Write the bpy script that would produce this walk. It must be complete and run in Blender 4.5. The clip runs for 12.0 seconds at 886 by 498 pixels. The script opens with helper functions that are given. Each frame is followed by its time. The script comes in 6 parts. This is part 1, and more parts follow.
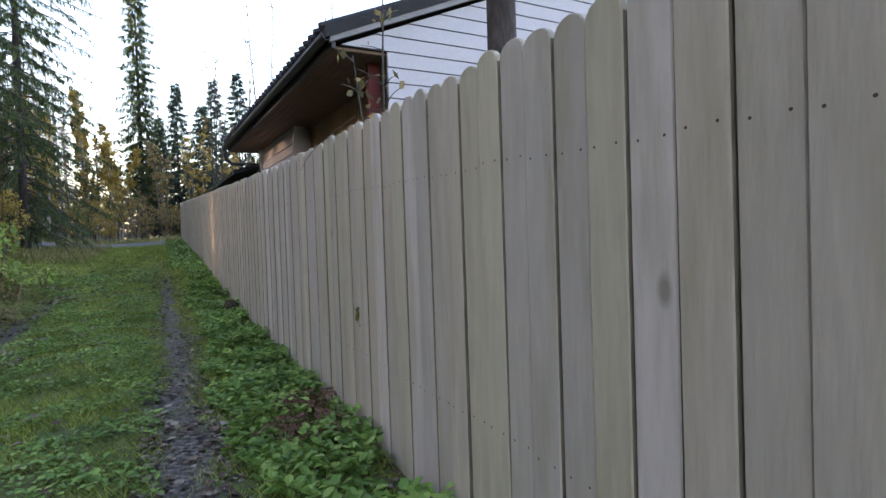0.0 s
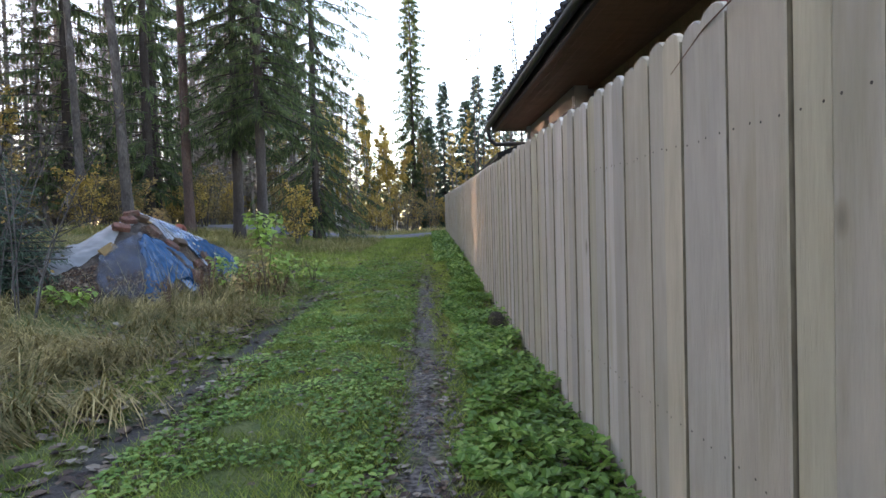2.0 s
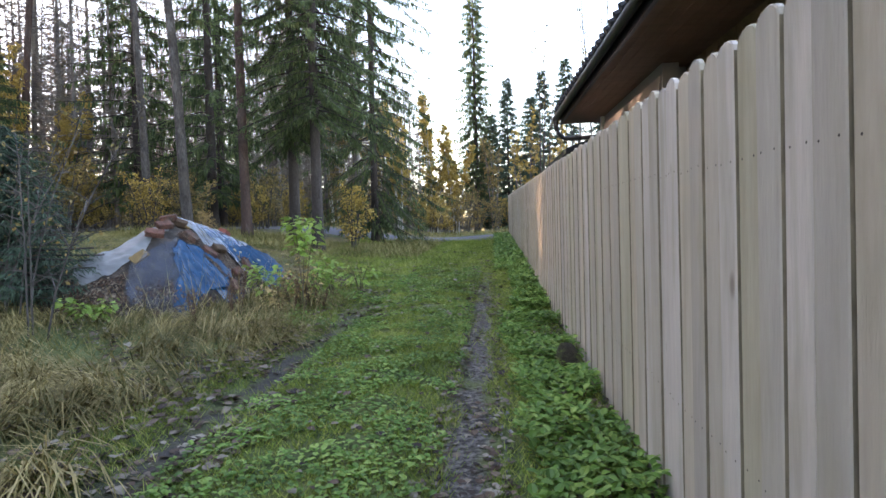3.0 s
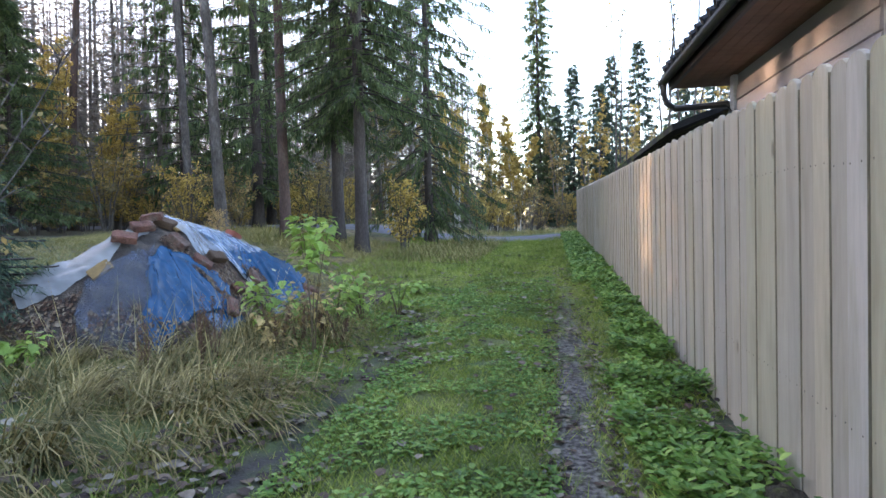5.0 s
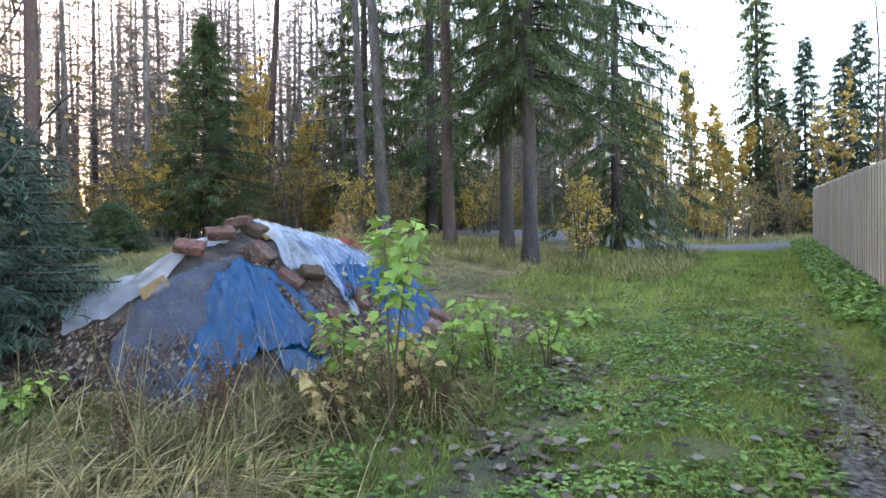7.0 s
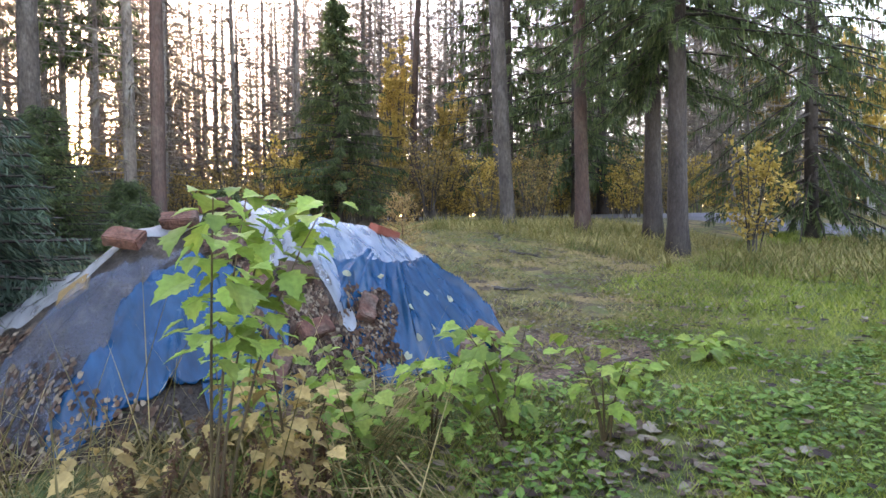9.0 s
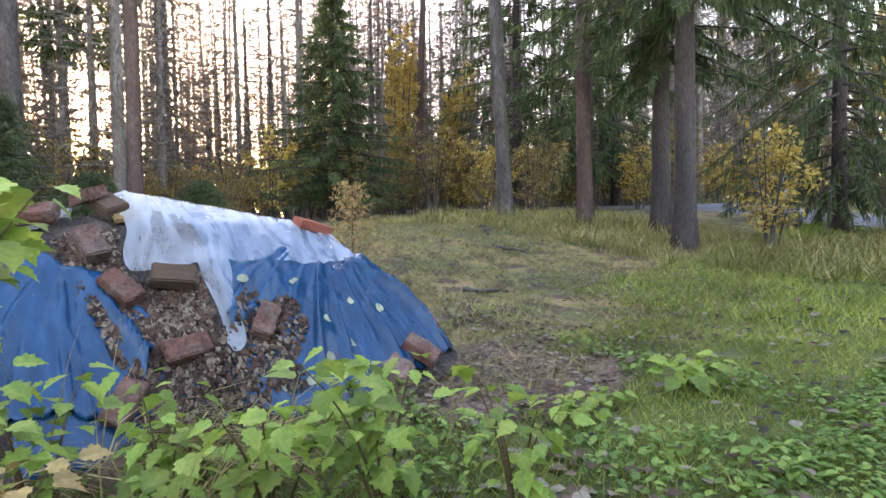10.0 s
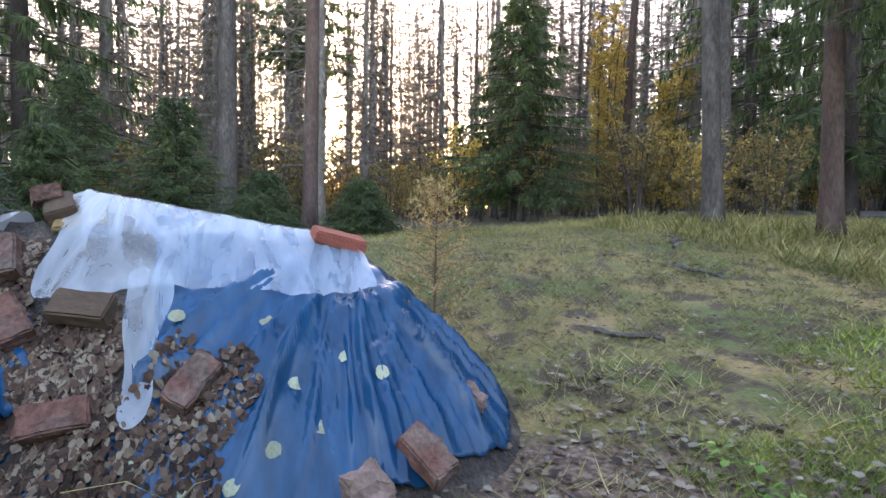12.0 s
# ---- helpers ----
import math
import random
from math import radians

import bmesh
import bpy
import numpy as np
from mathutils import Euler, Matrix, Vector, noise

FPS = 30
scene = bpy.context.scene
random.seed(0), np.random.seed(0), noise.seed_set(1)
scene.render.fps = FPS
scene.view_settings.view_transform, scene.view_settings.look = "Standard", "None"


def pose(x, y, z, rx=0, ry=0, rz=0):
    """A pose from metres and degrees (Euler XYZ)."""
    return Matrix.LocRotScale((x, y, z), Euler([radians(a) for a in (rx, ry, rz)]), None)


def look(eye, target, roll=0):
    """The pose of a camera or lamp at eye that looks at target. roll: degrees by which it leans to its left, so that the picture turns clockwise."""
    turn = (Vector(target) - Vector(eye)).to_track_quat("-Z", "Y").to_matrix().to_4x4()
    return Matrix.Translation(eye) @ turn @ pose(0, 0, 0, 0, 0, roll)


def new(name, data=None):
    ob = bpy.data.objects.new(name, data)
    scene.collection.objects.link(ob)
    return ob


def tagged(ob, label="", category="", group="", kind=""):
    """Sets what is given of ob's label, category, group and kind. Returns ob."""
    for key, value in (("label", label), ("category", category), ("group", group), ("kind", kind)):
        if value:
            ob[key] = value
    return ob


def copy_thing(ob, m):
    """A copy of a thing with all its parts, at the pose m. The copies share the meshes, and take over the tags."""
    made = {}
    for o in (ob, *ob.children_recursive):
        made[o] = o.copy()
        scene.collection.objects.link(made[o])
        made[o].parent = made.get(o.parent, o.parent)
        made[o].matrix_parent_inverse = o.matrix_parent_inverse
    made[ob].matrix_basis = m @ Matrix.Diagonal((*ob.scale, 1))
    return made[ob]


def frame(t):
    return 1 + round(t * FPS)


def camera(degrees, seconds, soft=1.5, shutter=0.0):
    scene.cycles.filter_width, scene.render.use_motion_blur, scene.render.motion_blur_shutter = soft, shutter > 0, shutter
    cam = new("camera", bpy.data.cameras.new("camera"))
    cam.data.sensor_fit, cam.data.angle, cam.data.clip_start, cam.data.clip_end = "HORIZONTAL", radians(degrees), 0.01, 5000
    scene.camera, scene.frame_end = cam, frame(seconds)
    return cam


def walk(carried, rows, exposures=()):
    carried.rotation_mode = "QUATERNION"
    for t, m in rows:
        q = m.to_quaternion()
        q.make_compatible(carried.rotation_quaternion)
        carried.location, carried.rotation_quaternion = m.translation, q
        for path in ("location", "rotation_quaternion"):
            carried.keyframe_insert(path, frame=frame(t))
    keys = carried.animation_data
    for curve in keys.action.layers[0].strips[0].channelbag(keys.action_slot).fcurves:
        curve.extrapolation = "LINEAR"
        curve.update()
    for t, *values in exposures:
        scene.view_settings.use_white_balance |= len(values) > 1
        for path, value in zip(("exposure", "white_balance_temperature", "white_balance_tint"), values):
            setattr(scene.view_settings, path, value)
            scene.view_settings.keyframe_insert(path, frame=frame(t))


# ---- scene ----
cam = camera(76.3, 12.0)
EXPOSURES = [(0, 3.27, 7300, 27), (1.5, 3.47, 7400, 27), (2.5, 3.69, 7600, 27), (5.5, 3.94, 6950, 25), (7.5, 4.18, 7500, 27), (9.5, 4.19, 8200, 30), (12, 4.08, 7600, 26)]
PATH = [
    (0, (-0.037, -1.918, 1.163), (0.855, -0.129, 1.119), -1.9),
    (0.5, (-0.013, -1.316, 1.194), (0.598, 0.588, 1.154), -1.6),
    (1, (0.05, -0.636, 1.203), (0.468, 1.319, 1.148), -1.6),
    (1.5, (0.074, 0.006, 1.189), (0.284, 1.994, 1.14), -1.7),
    (2, (0.138, 0.644, 1.195), (0.179, 2.643, 1.149), -1.6),
    (2.5, (0.188, 1.267, 1.246), (0.083, 3.264, 1.207), -1.5),
    (3, (0.228, 1.811, 1.29), (0.043, 3.802, 1.251), -1.5),
    (5, (-0.094, 4.268, 1.407), (-0.484, 6.229, 1.362), -1.3),
    (5.5, (-0.164, 4.858, 1.437), (-0.631, 6.802, 1.404), -1.2),
    (6, (-0.199, 5.419, 1.417), (-0.765, 7.337, 1.394), -1.2),
    (6.5, (-0.257, 5.989, 1.417), (-1.057, 7.822, 1.405), -1.0),
    (7, (-0.391, 6.588, 1.466), (-1.4, 8.315, 1.452), -0.7),
    (7.5, (-0.459, 7.168, 1.504), (-1.642, 8.78, 1.493), -0.6),
    (9.5, (-0.568, 9.254, 1.482), (-2.073, 10.569, 1.407), -0.9),
    (10, (-0.682, 9.794, 1.491), (-2.208, 11.083, 1.407), -1.0),
    (10.5, (-0.777, 10.328, 1.491), (-2.377, 11.524, 1.402), -0.7),
    (11, (-0.955, 10.796, 1.584), (-2.621, 11.896, 1.483), -0.3),
    (11.5, (-1.174, 11.196, 1.621), (-2.95, 12.111, 1.532), -0.1),
    (12, (-1.499, 11.457, 1.592), (-3.396, 12.085, 1.507), 0.6),
]
walk(cam, [(t, look(eye, target, roll)) for t, eye, target, roll in PATH], EXPOSURES)

# lights
SUN_DIR = Vector((-0.975, 0.12, 0.157)).normalized()      # towards the sun
world = bpy.data.worlds.new("world")
scene.world = world
world.use_nodes = True
wn = world.node_tree.nodes
sky = wn.new("ShaderNodeTexSky")
sky.sky_type = "NISHITA"
sky.sun_disc = False
sky.sun_elevation = math.asin(SUN_DIR.z)
sky.sun_rotation = math.atan2(SUN_DIR.x, SUN_DIR.y)
sky.altitude, sky.air_density, sky.dust_density, sky.ozone_density = 100, 1.0, 1.6, 1.4
world.node_tree.links.new(sky.outputs[0], wn["Background"].inputs[0])
wn["Background"].inputs[1].default_value = 0.15
sun = new("sun", bpy.data.lights.new("sun", "SUN"))
sun.data.energy, sun.data.angle, sun.data.color = 0.7, radians(0.6), (1.0, 0.72, 0.45)
sun.matrix_world = look(SUN_DIR * 100, (0, 0, 0))

# the sun's own disc, far off behind the wood
disc = bpy.data.meshes.new("sun_disc")
bm = bmesh.new()
bmesh.ops.create_uvsphere(bm, u_segments=24, v_segments=12, radius=14.0)
bm.to_mesh(disc)
bm.free()
disc_mat = bpy.data.materials.new("sun_disc")
disc_mat.use_nodes = True
disc_mat.node_tree.nodes["Principled BSDF"].inputs["Base Color"].default_value = (0, 0, 0, 1)
disc_mat.node_tree.nodes["Principled BSDF"].inputs["Emission Color"].default_value = (1.0, 0.86, 0.62, 1)
disc_mat.node_tree.nodes["Principled BSDF"].inputs["Emission Strength"].default_value = 60.0
disc.materials.append(disc_mat)
sun_disc = new("sun_disc", disc)
sun_disc.location = SUN_DIR * 2400
sun_disc.visible_shadow = False
tagged(sun_disc, "low evening sun shining through the wood", "sun", kind="structure")

# ---------------------------------------------------------------- materials
MATS = {}


def material(name, base, rough=0.8, var=0.25, scale=4.0, fine=60.0, bump=0.15, bump_scale=None, stretch=(1, 1, 1),
             island=0.0, tones=None, translucent=0.0, metal=0.0, spec=0.4, obj_random=0.0, stain=None, stain_scale=1.2, stain_amount=0.5):
    """A surface with colour that varies at two scales, relief and, for leaves, light shining through."""
    if name in MATS:
        return MATS[name]
    m = MATS[name] = bpy.data.materials.new(name)
    m.use_nodes = True
    nt = m.node_tree
    n, l = nt.nodes, nt.links
    bsdf = n["Principled BSDF"]
    bsdf.inputs["Roughness"].default_value = rough
    bsdf.inputs["Metallic"].default_value = metal
    bsdf.inputs["Specular IOR Level"].default_value = spec
    tc = n.new("ShaderNodeTexCoord")
    mp = n.new("ShaderNodeMapping")
    mp.inputs["Scale"].default_value = stretch
    l.new(tc.outputs["Object"], mp.inputs["Vector"])
    vec = mp.outputs["Vector"]
    if obj_random:
        oi = n.new("ShaderNodeObjectInfo")
        add = n.new("ShaderNodeVectorMath")
        add.operation = "ADD"
        sc = n.new("ShaderNodeVectorMath")
        sc.operation = "SCALE"
        sc.inputs[3].default_value = 37.0
        comb = n.new("ShaderNodeCombineXYZ")
        for k in range(3):
            l.new(oi.outputs["Random"], comb.inputs[k])
        l.new(comb.outputs[0], sc.inputs[0])
        l.new(vec, add.inputs[0])
        l.new(sc.outputs[0], add.inputs[1])
        vec = add.outputs[0]
    big, small = n.new("ShaderNodeTexNoise"), n.new("ShaderNodeTexNoise")
    big.inputs["Scale"].default_value, small.inputs["Scale"].default_value = scale, fine
    big.inputs["Detail"].default_value, small.inputs["Detail"].default_value = 5, 4
    l.new(vec, big.inputs["Vector"])
    l.new(vec, small.inputs["Vector"])
    if tones:
        ramp = n.new("ShaderNodeValToRGB")
        el = ramp.color_ramp.elements
        while len(el) < len(tones):
            el.new(0.5)
        for i, c in enumerate(tones):
            el[i].position = i / max(1, len(tones) - 1)
            el[i].color = (*c, 1)
        geo = n.new("ShaderNodeNewGeometry")
        mixf = n.new("ShaderNodeMath")
        mixf.operation = "MULTIPLY_ADD"
        l.new(big.outputs["Fac"], mixf.inputs[0])
        mixf.inputs[1].default_value = 1.0
        off = n.new("ShaderNodeMath")
        off.operation = "MULTIPLY_ADD"
        l.new(geo.outputs["Random Per Island"], off.inputs[0])
        off.inputs[1].default_value = island
        off.inputs[2].default_value = -island / 2
        l.new(off.outputs[0], mixf.inputs[2])
        l.new(mixf.outputs[0], ramp.inputs["Fac"])
        col = ramp.outputs["Color"]
    else:
        rgb = n.new("ShaderNodeRGB")
        rgb.outputs[0].default_value = (*base, 1)
        col = rgb.outputs[0]
    if stain:
        st = n.new("ShaderNodeTexNoise")
        st.inputs["Scale"].default_value, st.inputs["Detail"].default_value = stain_scale, 6
        l.new(vec, st.inputs["Vector"])
        rr = n.new("ShaderNodeMapRange")
        rr.inputs["From Min"].default_value, rr.inputs["From Max"].default_value = 0.48, 0.68
        rr.inputs["To Max"].default_value = stain_amount
        l.new(st.outputs["Fac"], rr.inputs["Value"])
        mx = n.new("ShaderNodeMix")
        mx.data_type = "RGBA"
        l.new(rr.outputs[0], mx.inputs["Factor"])
        l.new(col, mx.inputs["A"])
        mx.inputs["B"].default_value = (*stain, 1)
        col = mx.outputs["Result"]
    avg = n.new("ShaderNodeMath")
    avg.operation = "ADD"
    l.new(big.outputs["Fac"], avg.inputs[0])
    l.new(small.outputs["Fac"], avg.inputs[1])
    val = n.new("ShaderNodeMapRange")
    val.inputs["From Min"].default_value, val.inputs["From Max"].default_value = 0.7, 1.3
    val.inputs["To Min"].default_value, val.inputs["To Max"].default_value = 1 - var, 1 + var
    l.new(avg.outputs[0], val.inputs["Value"])
    hsv = n.new("ShaderNodeHueSaturation")
    l.new(col, hsv.inputs["Color"])
    if obj_random:
        mm = n.new("ShaderNodeMath")
        mm.operation = "MULTIPLY_ADD"
        l.new(oi.outputs["Random"], mm.inputs[0])
        mm.inputs[1].default_value, mm.inputs[2].default_value = obj_random, 1 - obj_random / 2
        ml = n.new("ShaderNodeMath")
        ml.operation = "MULTIPLY"
        l.new(mm.outputs[0], ml.inputs[0])
        l.new(val.outputs[0], ml.inputs[1])
        l.new(ml.outputs[0], hsv.inputs["Value"])
    else:
        l.new(val.outputs[0], hsv.inputs["Value"])
    l.new(hsv.outputs["Color"], bsdf.inputs["Base Color"])
    if bump:
        b = n.new("ShaderNodeBump")
        b.inputs["Strength"].default_value, b.inputs["Distance"].default_value = bump, 0.06 if bump > 0.75 else 0.02
        src = small
        if bump_scale:
            src = n.new("ShaderNodeTexNoise")
            src.inputs["Scale"].default_value, src.inputs["Detail"].default_value = bump_scale, 5
            l.new(vec, src.inputs["Vector"])
        l.new(src.outputs["Fac"], b.inputs["Height"])
        l.new(b.outputs["Normal"], bsdf.inputs["Normal"])
    if translucent:
        tr = n.new("ShaderNodeBsdfTranslucent")
        l.new(hsv.outputs["Color"], tr.inputs["Color"])
        ms = n.new("ShaderNodeMixShader")
        ms.inputs[0].default_value = translucent
        l.new(bsdf.outputs[0], ms.inputs[1])
        l.new(tr.outputs[0], ms.inputs[2])
        l.new(ms.outputs[0], n["Material Output"].inputs["Surface"])
    return m


def ground_material():
    """Soil and turf whose colour follows the worn tracks, the bare patch and the dry clearing."""
    m = bpy.data.materials.new("ground_soil")
    m.use_nodes = True
    nt = m.node_tree
    n, l = nt.nodes, nt.links
    bsdf = n["Principled BSDF"]
    bsdf.inputs["Roughness"].default_value = 0.95
    tc = n.new("ShaderNodeTexCoord")
    sep = n.new("ShaderNodeSeparateXYZ")
    l.new(tc.outputs["Object"], sep.inputs[0])

    def noise_at(scale, detail=5):
        t = n.new("ShaderNodeTexNoise")
        t.inputs["Scale"].default_value, t.inputs["Detail"].default_value = scale, detail
        l.new(tc.outputs["Object"], t.inputs["Vector"])
        return t.outputs["Fac"]

    def math_node(op, a, b=None, c=None):
        t = n.new("ShaderNodeMath")
        t.operation = op
        for k, v in enumerate((a, b, c)):
            if v is None:
                continue
            if isinstance(v, (int, float)):
                t.inputs[k].default_value = v
            else:
                l.new(v, t.inputs[k])
        return t.outputs[0]

    def soft(value, lo, hi):
        t = n.new("ShaderNodeMapRange")
        t.interpolation_type = "SMOOTHSTEP"
        t.inputs["From Min"].default_value, t.inputs["From Max"].default_value = lo, hi
        l.new(value, t.inputs["Value"])
        return t.outputs[0]

    def mix(f, a, b):
        t = n.new("ShaderNodeMix")
        t.data_type = "RGBA"
        l.new(f, t.inputs["Factor"])
        for key, v in (("A", a), ("B", b)):
            if isinstance(v, tuple):
                t.inputs[key].default_value = (*v, 1)
            else:
                l.new(v, t.inputs[key])
        return t.outputs["Result"]

    wob = math_node("MULTIPLY_ADD", noise_at(1.3), 0.5, -0.25)
    fine = noise_at(28, 6)
    turf = mix(soft(noise_at(2.2), 0.35, 0.65), (0.05, 0.08, 0.018), (0.10, 0.11, 0.03))
    straw = mix(soft(noise_at(1.5), 0.35, 0.6), (0.26, 0.175, 0.075), (0.15, 0.13, 0.045))
    straw = mix(soft(noise_at(0.8, 6), 0.45, 0.6), straw, (0.085, 0.10, 0.028))
    straw = mix(soft(noise_at(3.7, 8), 0.47, 0.6), straw, (0.07, 0.048, 0.03))
    mud = mix(soft(fine, 0.35, 0.65), (0.035, 0.028, 0.024), (0.13, 0.115, 0.105))
    x = math_node("ADD", sep.outputs[0], wob)
    y = math_node("ADD", sep.outputs[1], wob)
    left = soft(x, -2.2, -3.4)
    col = mix(math_node("MULTIPLY", left, soft(y, 11.5, 13.5)), turf, straw)
    rut_r = math_node("SUBTRACT", 1.0, soft(math_node("ABSOLUTE", math_node("SUBTRACT", x, 0.04)), 0.07, 0.21))
    rut_r = math_node("MULTIPLY", math_node("MULTIPLY", rut_r, soft(y, 15, 9)), soft(noise_at(2.3), 0.25, 0.5))
    rut_l = math_node("SUBTRACT", 1.0, soft(math_node("ABSOLUTE", math_node("ADD", x, 1.72)), 0.08, 0.28))
    rut_l = math_node("MULTIPLY", math_node("MULTIPLY", rut_l, soft(y, 13, 8)), soft(noise_at(3.1), 0.3, 0.6))
    col = mix(rut_r, col, mud)
    col = mix(rut_l, col, (0.04, 0.034, 0.03))
    dx = math_node("POWER", math_node("DIVIDE", math_node("ADD", x, 3.3), 0.75), 2)
    dy = math_node("POWER", math_node("DIVIDE", math_node("SUBTRACT", y, 12.6), 1.0), 2)
    patch = soft(math_node("ADD", dx, dy), 1.2, 0.5)
    col = mix(patch, col, mix(soft(fine, 0.3, 0.7), (0.06, 0.038, 0.027), (0.18, 0.115, 0.08)))
    wood = math_node("MAXIMUM", soft(x, -8.5, -11), soft(y, 38, 41))
    col = mix(wood, col, (0.06, 0.05, 0.025))
    # colour gets darker just before the fence and stays so beyond it
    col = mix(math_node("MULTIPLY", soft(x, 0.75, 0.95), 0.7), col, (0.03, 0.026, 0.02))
    val = n.new("ShaderNodeMapRange")
    val.inputs["To Min"].default_value, val.inputs["To Max"].default_value = 0.45, 1.55
    l.new(fine, val.inputs["Value"])
    hsv = n.new("ShaderNodeHueSaturation")
    l.new(col, hsv.inputs["Color"])
    l.new(val.outputs[0], hsv.inputs["Value"])
    l.new(hsv.outputs[0], bsdf.inputs["Base Color"])
    b = n.new("ShaderNodeBump")
    b.inputs["Strength"].default_value, b.inputs["Distance"].default_value = 0.8, 0.03
    l.new(noise_at(45, 6), b.inputs["Height"])
    l.new(b.outputs["Normal"], bsdf.inputs["Normal"])
    return m


# ---------------------------------------------------------------- mesh helpers
rng = np.random.default_rng(7)


class Acc:
    """Collects vertices and faces of one mesh."""

    def __init__(self):
        self.v, self.f, self.n = [], [], 0

    def add(self, v, f):
        v = np.asarray(v, float).reshape(-1, 3)
        self.v.append(v)
        self.f += [tuple(int(i) + self.n for i in face) for face in f]
        self.n += len(v)

    def quads(self, v4):
        """v4: (n, 4, 3)."""
        n = len(v4)
        idx = (np.arange(n * 4).reshape(n, 4) + self.n).tolist()
        self.v.append(np.asarray(v4, float).reshape(-1, 3))
        self.f += idx
        self.n += n * 4

    def tris(self, v3):
        n = len(v3)
        idx = (np.arange(n * 3).reshape(n, 3) + self.n).tolist()
        self.v.append(np.asarray(v3, float).reshape(-1, 3))
        self.f += idx
        self.n += n * 3

    def diamonds(self, P, D, S, L, W, mid=0.5):
        L, W = np.reshape(L, (-1, 1)), np.reshape(W, (-1, 1))
        a = P + D * L * mid
        self.quads(np.stack([P, a + S * W / 2, P + D * L, a - S * W / 2], 1))

    def tube(self, pts, radii, sides=6, cap=True):
        pts = [Vector(p) for p in pts]
        ring, faces = [], []
        for i, p in enumerate(pts):
            d = (pts[min(i + 1, len(pts) - 1)] - pts[max(i - 1, 0)]).normalized()
            a = d.cross(Vector((0.13, 0.97, 0.2)) if abs(d.z) > 0.9 else Vector((0, 0, 1))).normalized()
            b = d.cross(a)
            for k in range(sides):
                t = 2 * math.pi * k / sides
                ring.append(p + (a * math.cos(t) + b * math.sin(t)) * radii[i])
        for i in range(len(pts) - 1):
            for k in range(sides):
                q = (k + 1) % sides
                faces.append((i * sides + k, i * sides + q, (i + 1) * sides + q, (i + 1) * sides + k))
        if cap:
            faces.append(tuple(range(sides - 1, -1, -1)))
            faces.append(tuple((len(pts) - 1) * sides + k for k in range(sides)))
        self.add(np.array([tuple(v) for v in ring]), faces)

    def box(self, lo, hi):
        (x0, y0, z0), (x1, y1, z1) = lo, hi
        v = [(x0, y0, z0), (x1, y0, z0), (x1, y1, z0), (x0, y1, z0), (x0, y0, z1), (x1, y0, z1), (x1, y1, z1), (x0, y1, z1)]
        self.add(v, [(0, 3, 2, 1), (4, 5, 6, 7), (0, 1, 5, 4), (1, 2, 6, 5), (2, 3, 7, 6), (3, 0, 4, 7)])

    def mesh(self, name, mat, smooth=False):
        me = bpy.data.meshes.new(name)
        me.from_pydata(np.concatenate(self.v).tolist(), [], self.f)
        if mat:
            me.materials.append(mat)
        if smooth:
            me.polygons.foreach_set("use_smooth", np.ones(len(me.polygons), bool))
        me.update()
        return me


def part(name, acc, mat, parent, label="", smooth=False, kind=""):
    me = acc.mesh(name, mat, smooth) if isinstance(acc, Acc) else acc
    ob = new(name, me)
    ob.parent = parent
    if label:
        ob["label"] = label
    if kind:
        ob["kind"] = kind
    return ob


def thing(name, m, label, category, group="", kind=""):
    ob = new(name)
    ob.matrix_world = m
    return tagged(ob, label, category, group, kind)


def unit(v):
    return v / np.maximum(np.linalg.norm(v, axis=-1, keepdims=True), 1e-9)


# ---------------------------------------------------------------- ground
ALONG = ((-60, -0.6), (-6, -0.12), (0, 0.0), (3.4, 0.02), (6.3, 0.12), (9.6, 0.25), (12.2, 0.42), (18, 0.74), (28, 1.1), (33, 1.28),
         (40, 1.5), (60, 1.9), (200, 2.6), (2000, 3))


def height(x, y):
    """The ground's height, for numbers or arrays."""
    x, y = np.asarray(x, float), np.asarray(y, float)
    z = np.interp(y, [a for a, _ in ALONG], [b for _, b in ALONG])
    k = np.clip((-x - 2.6) / 8.0, 0, 1)
    lift = 0.85 * k * k * (3 - 2 * k) * np.clip((y + 4) / 14, 0.3, 1) + 0.35 * np.clip((-x - 10.6) / 20, 0, 1)
    lift = lift + np.clip((x + 2) / 3, 0, 1) * 0.16 * np.clip((y - 20) / 13, 0, 1)
    near = np.exp(-((x + 2) ** 2 + (y - 8) ** 2) / 500)
    bumps = 0.018 * np.sin(3.1 * x + 1.3 * np.sin(2.3 * y)) * np.sin(2.7 * y + np.sin(1.9 * x)) * near
    rut = -0.035 * (np.exp(-((x - 0.04) / 0.16) ** 2) + np.exp(-((x + 1.72) / 0.2) ** 2)) * np.clip((16 - y) / 6, 0, 1)
    bank = 0.06 * np.exp(-((x + 2.9) / 0.8) ** 2) * np.clip((12 - y) / 3, 0, 1)
    return z + lift + bumps + rut + bank


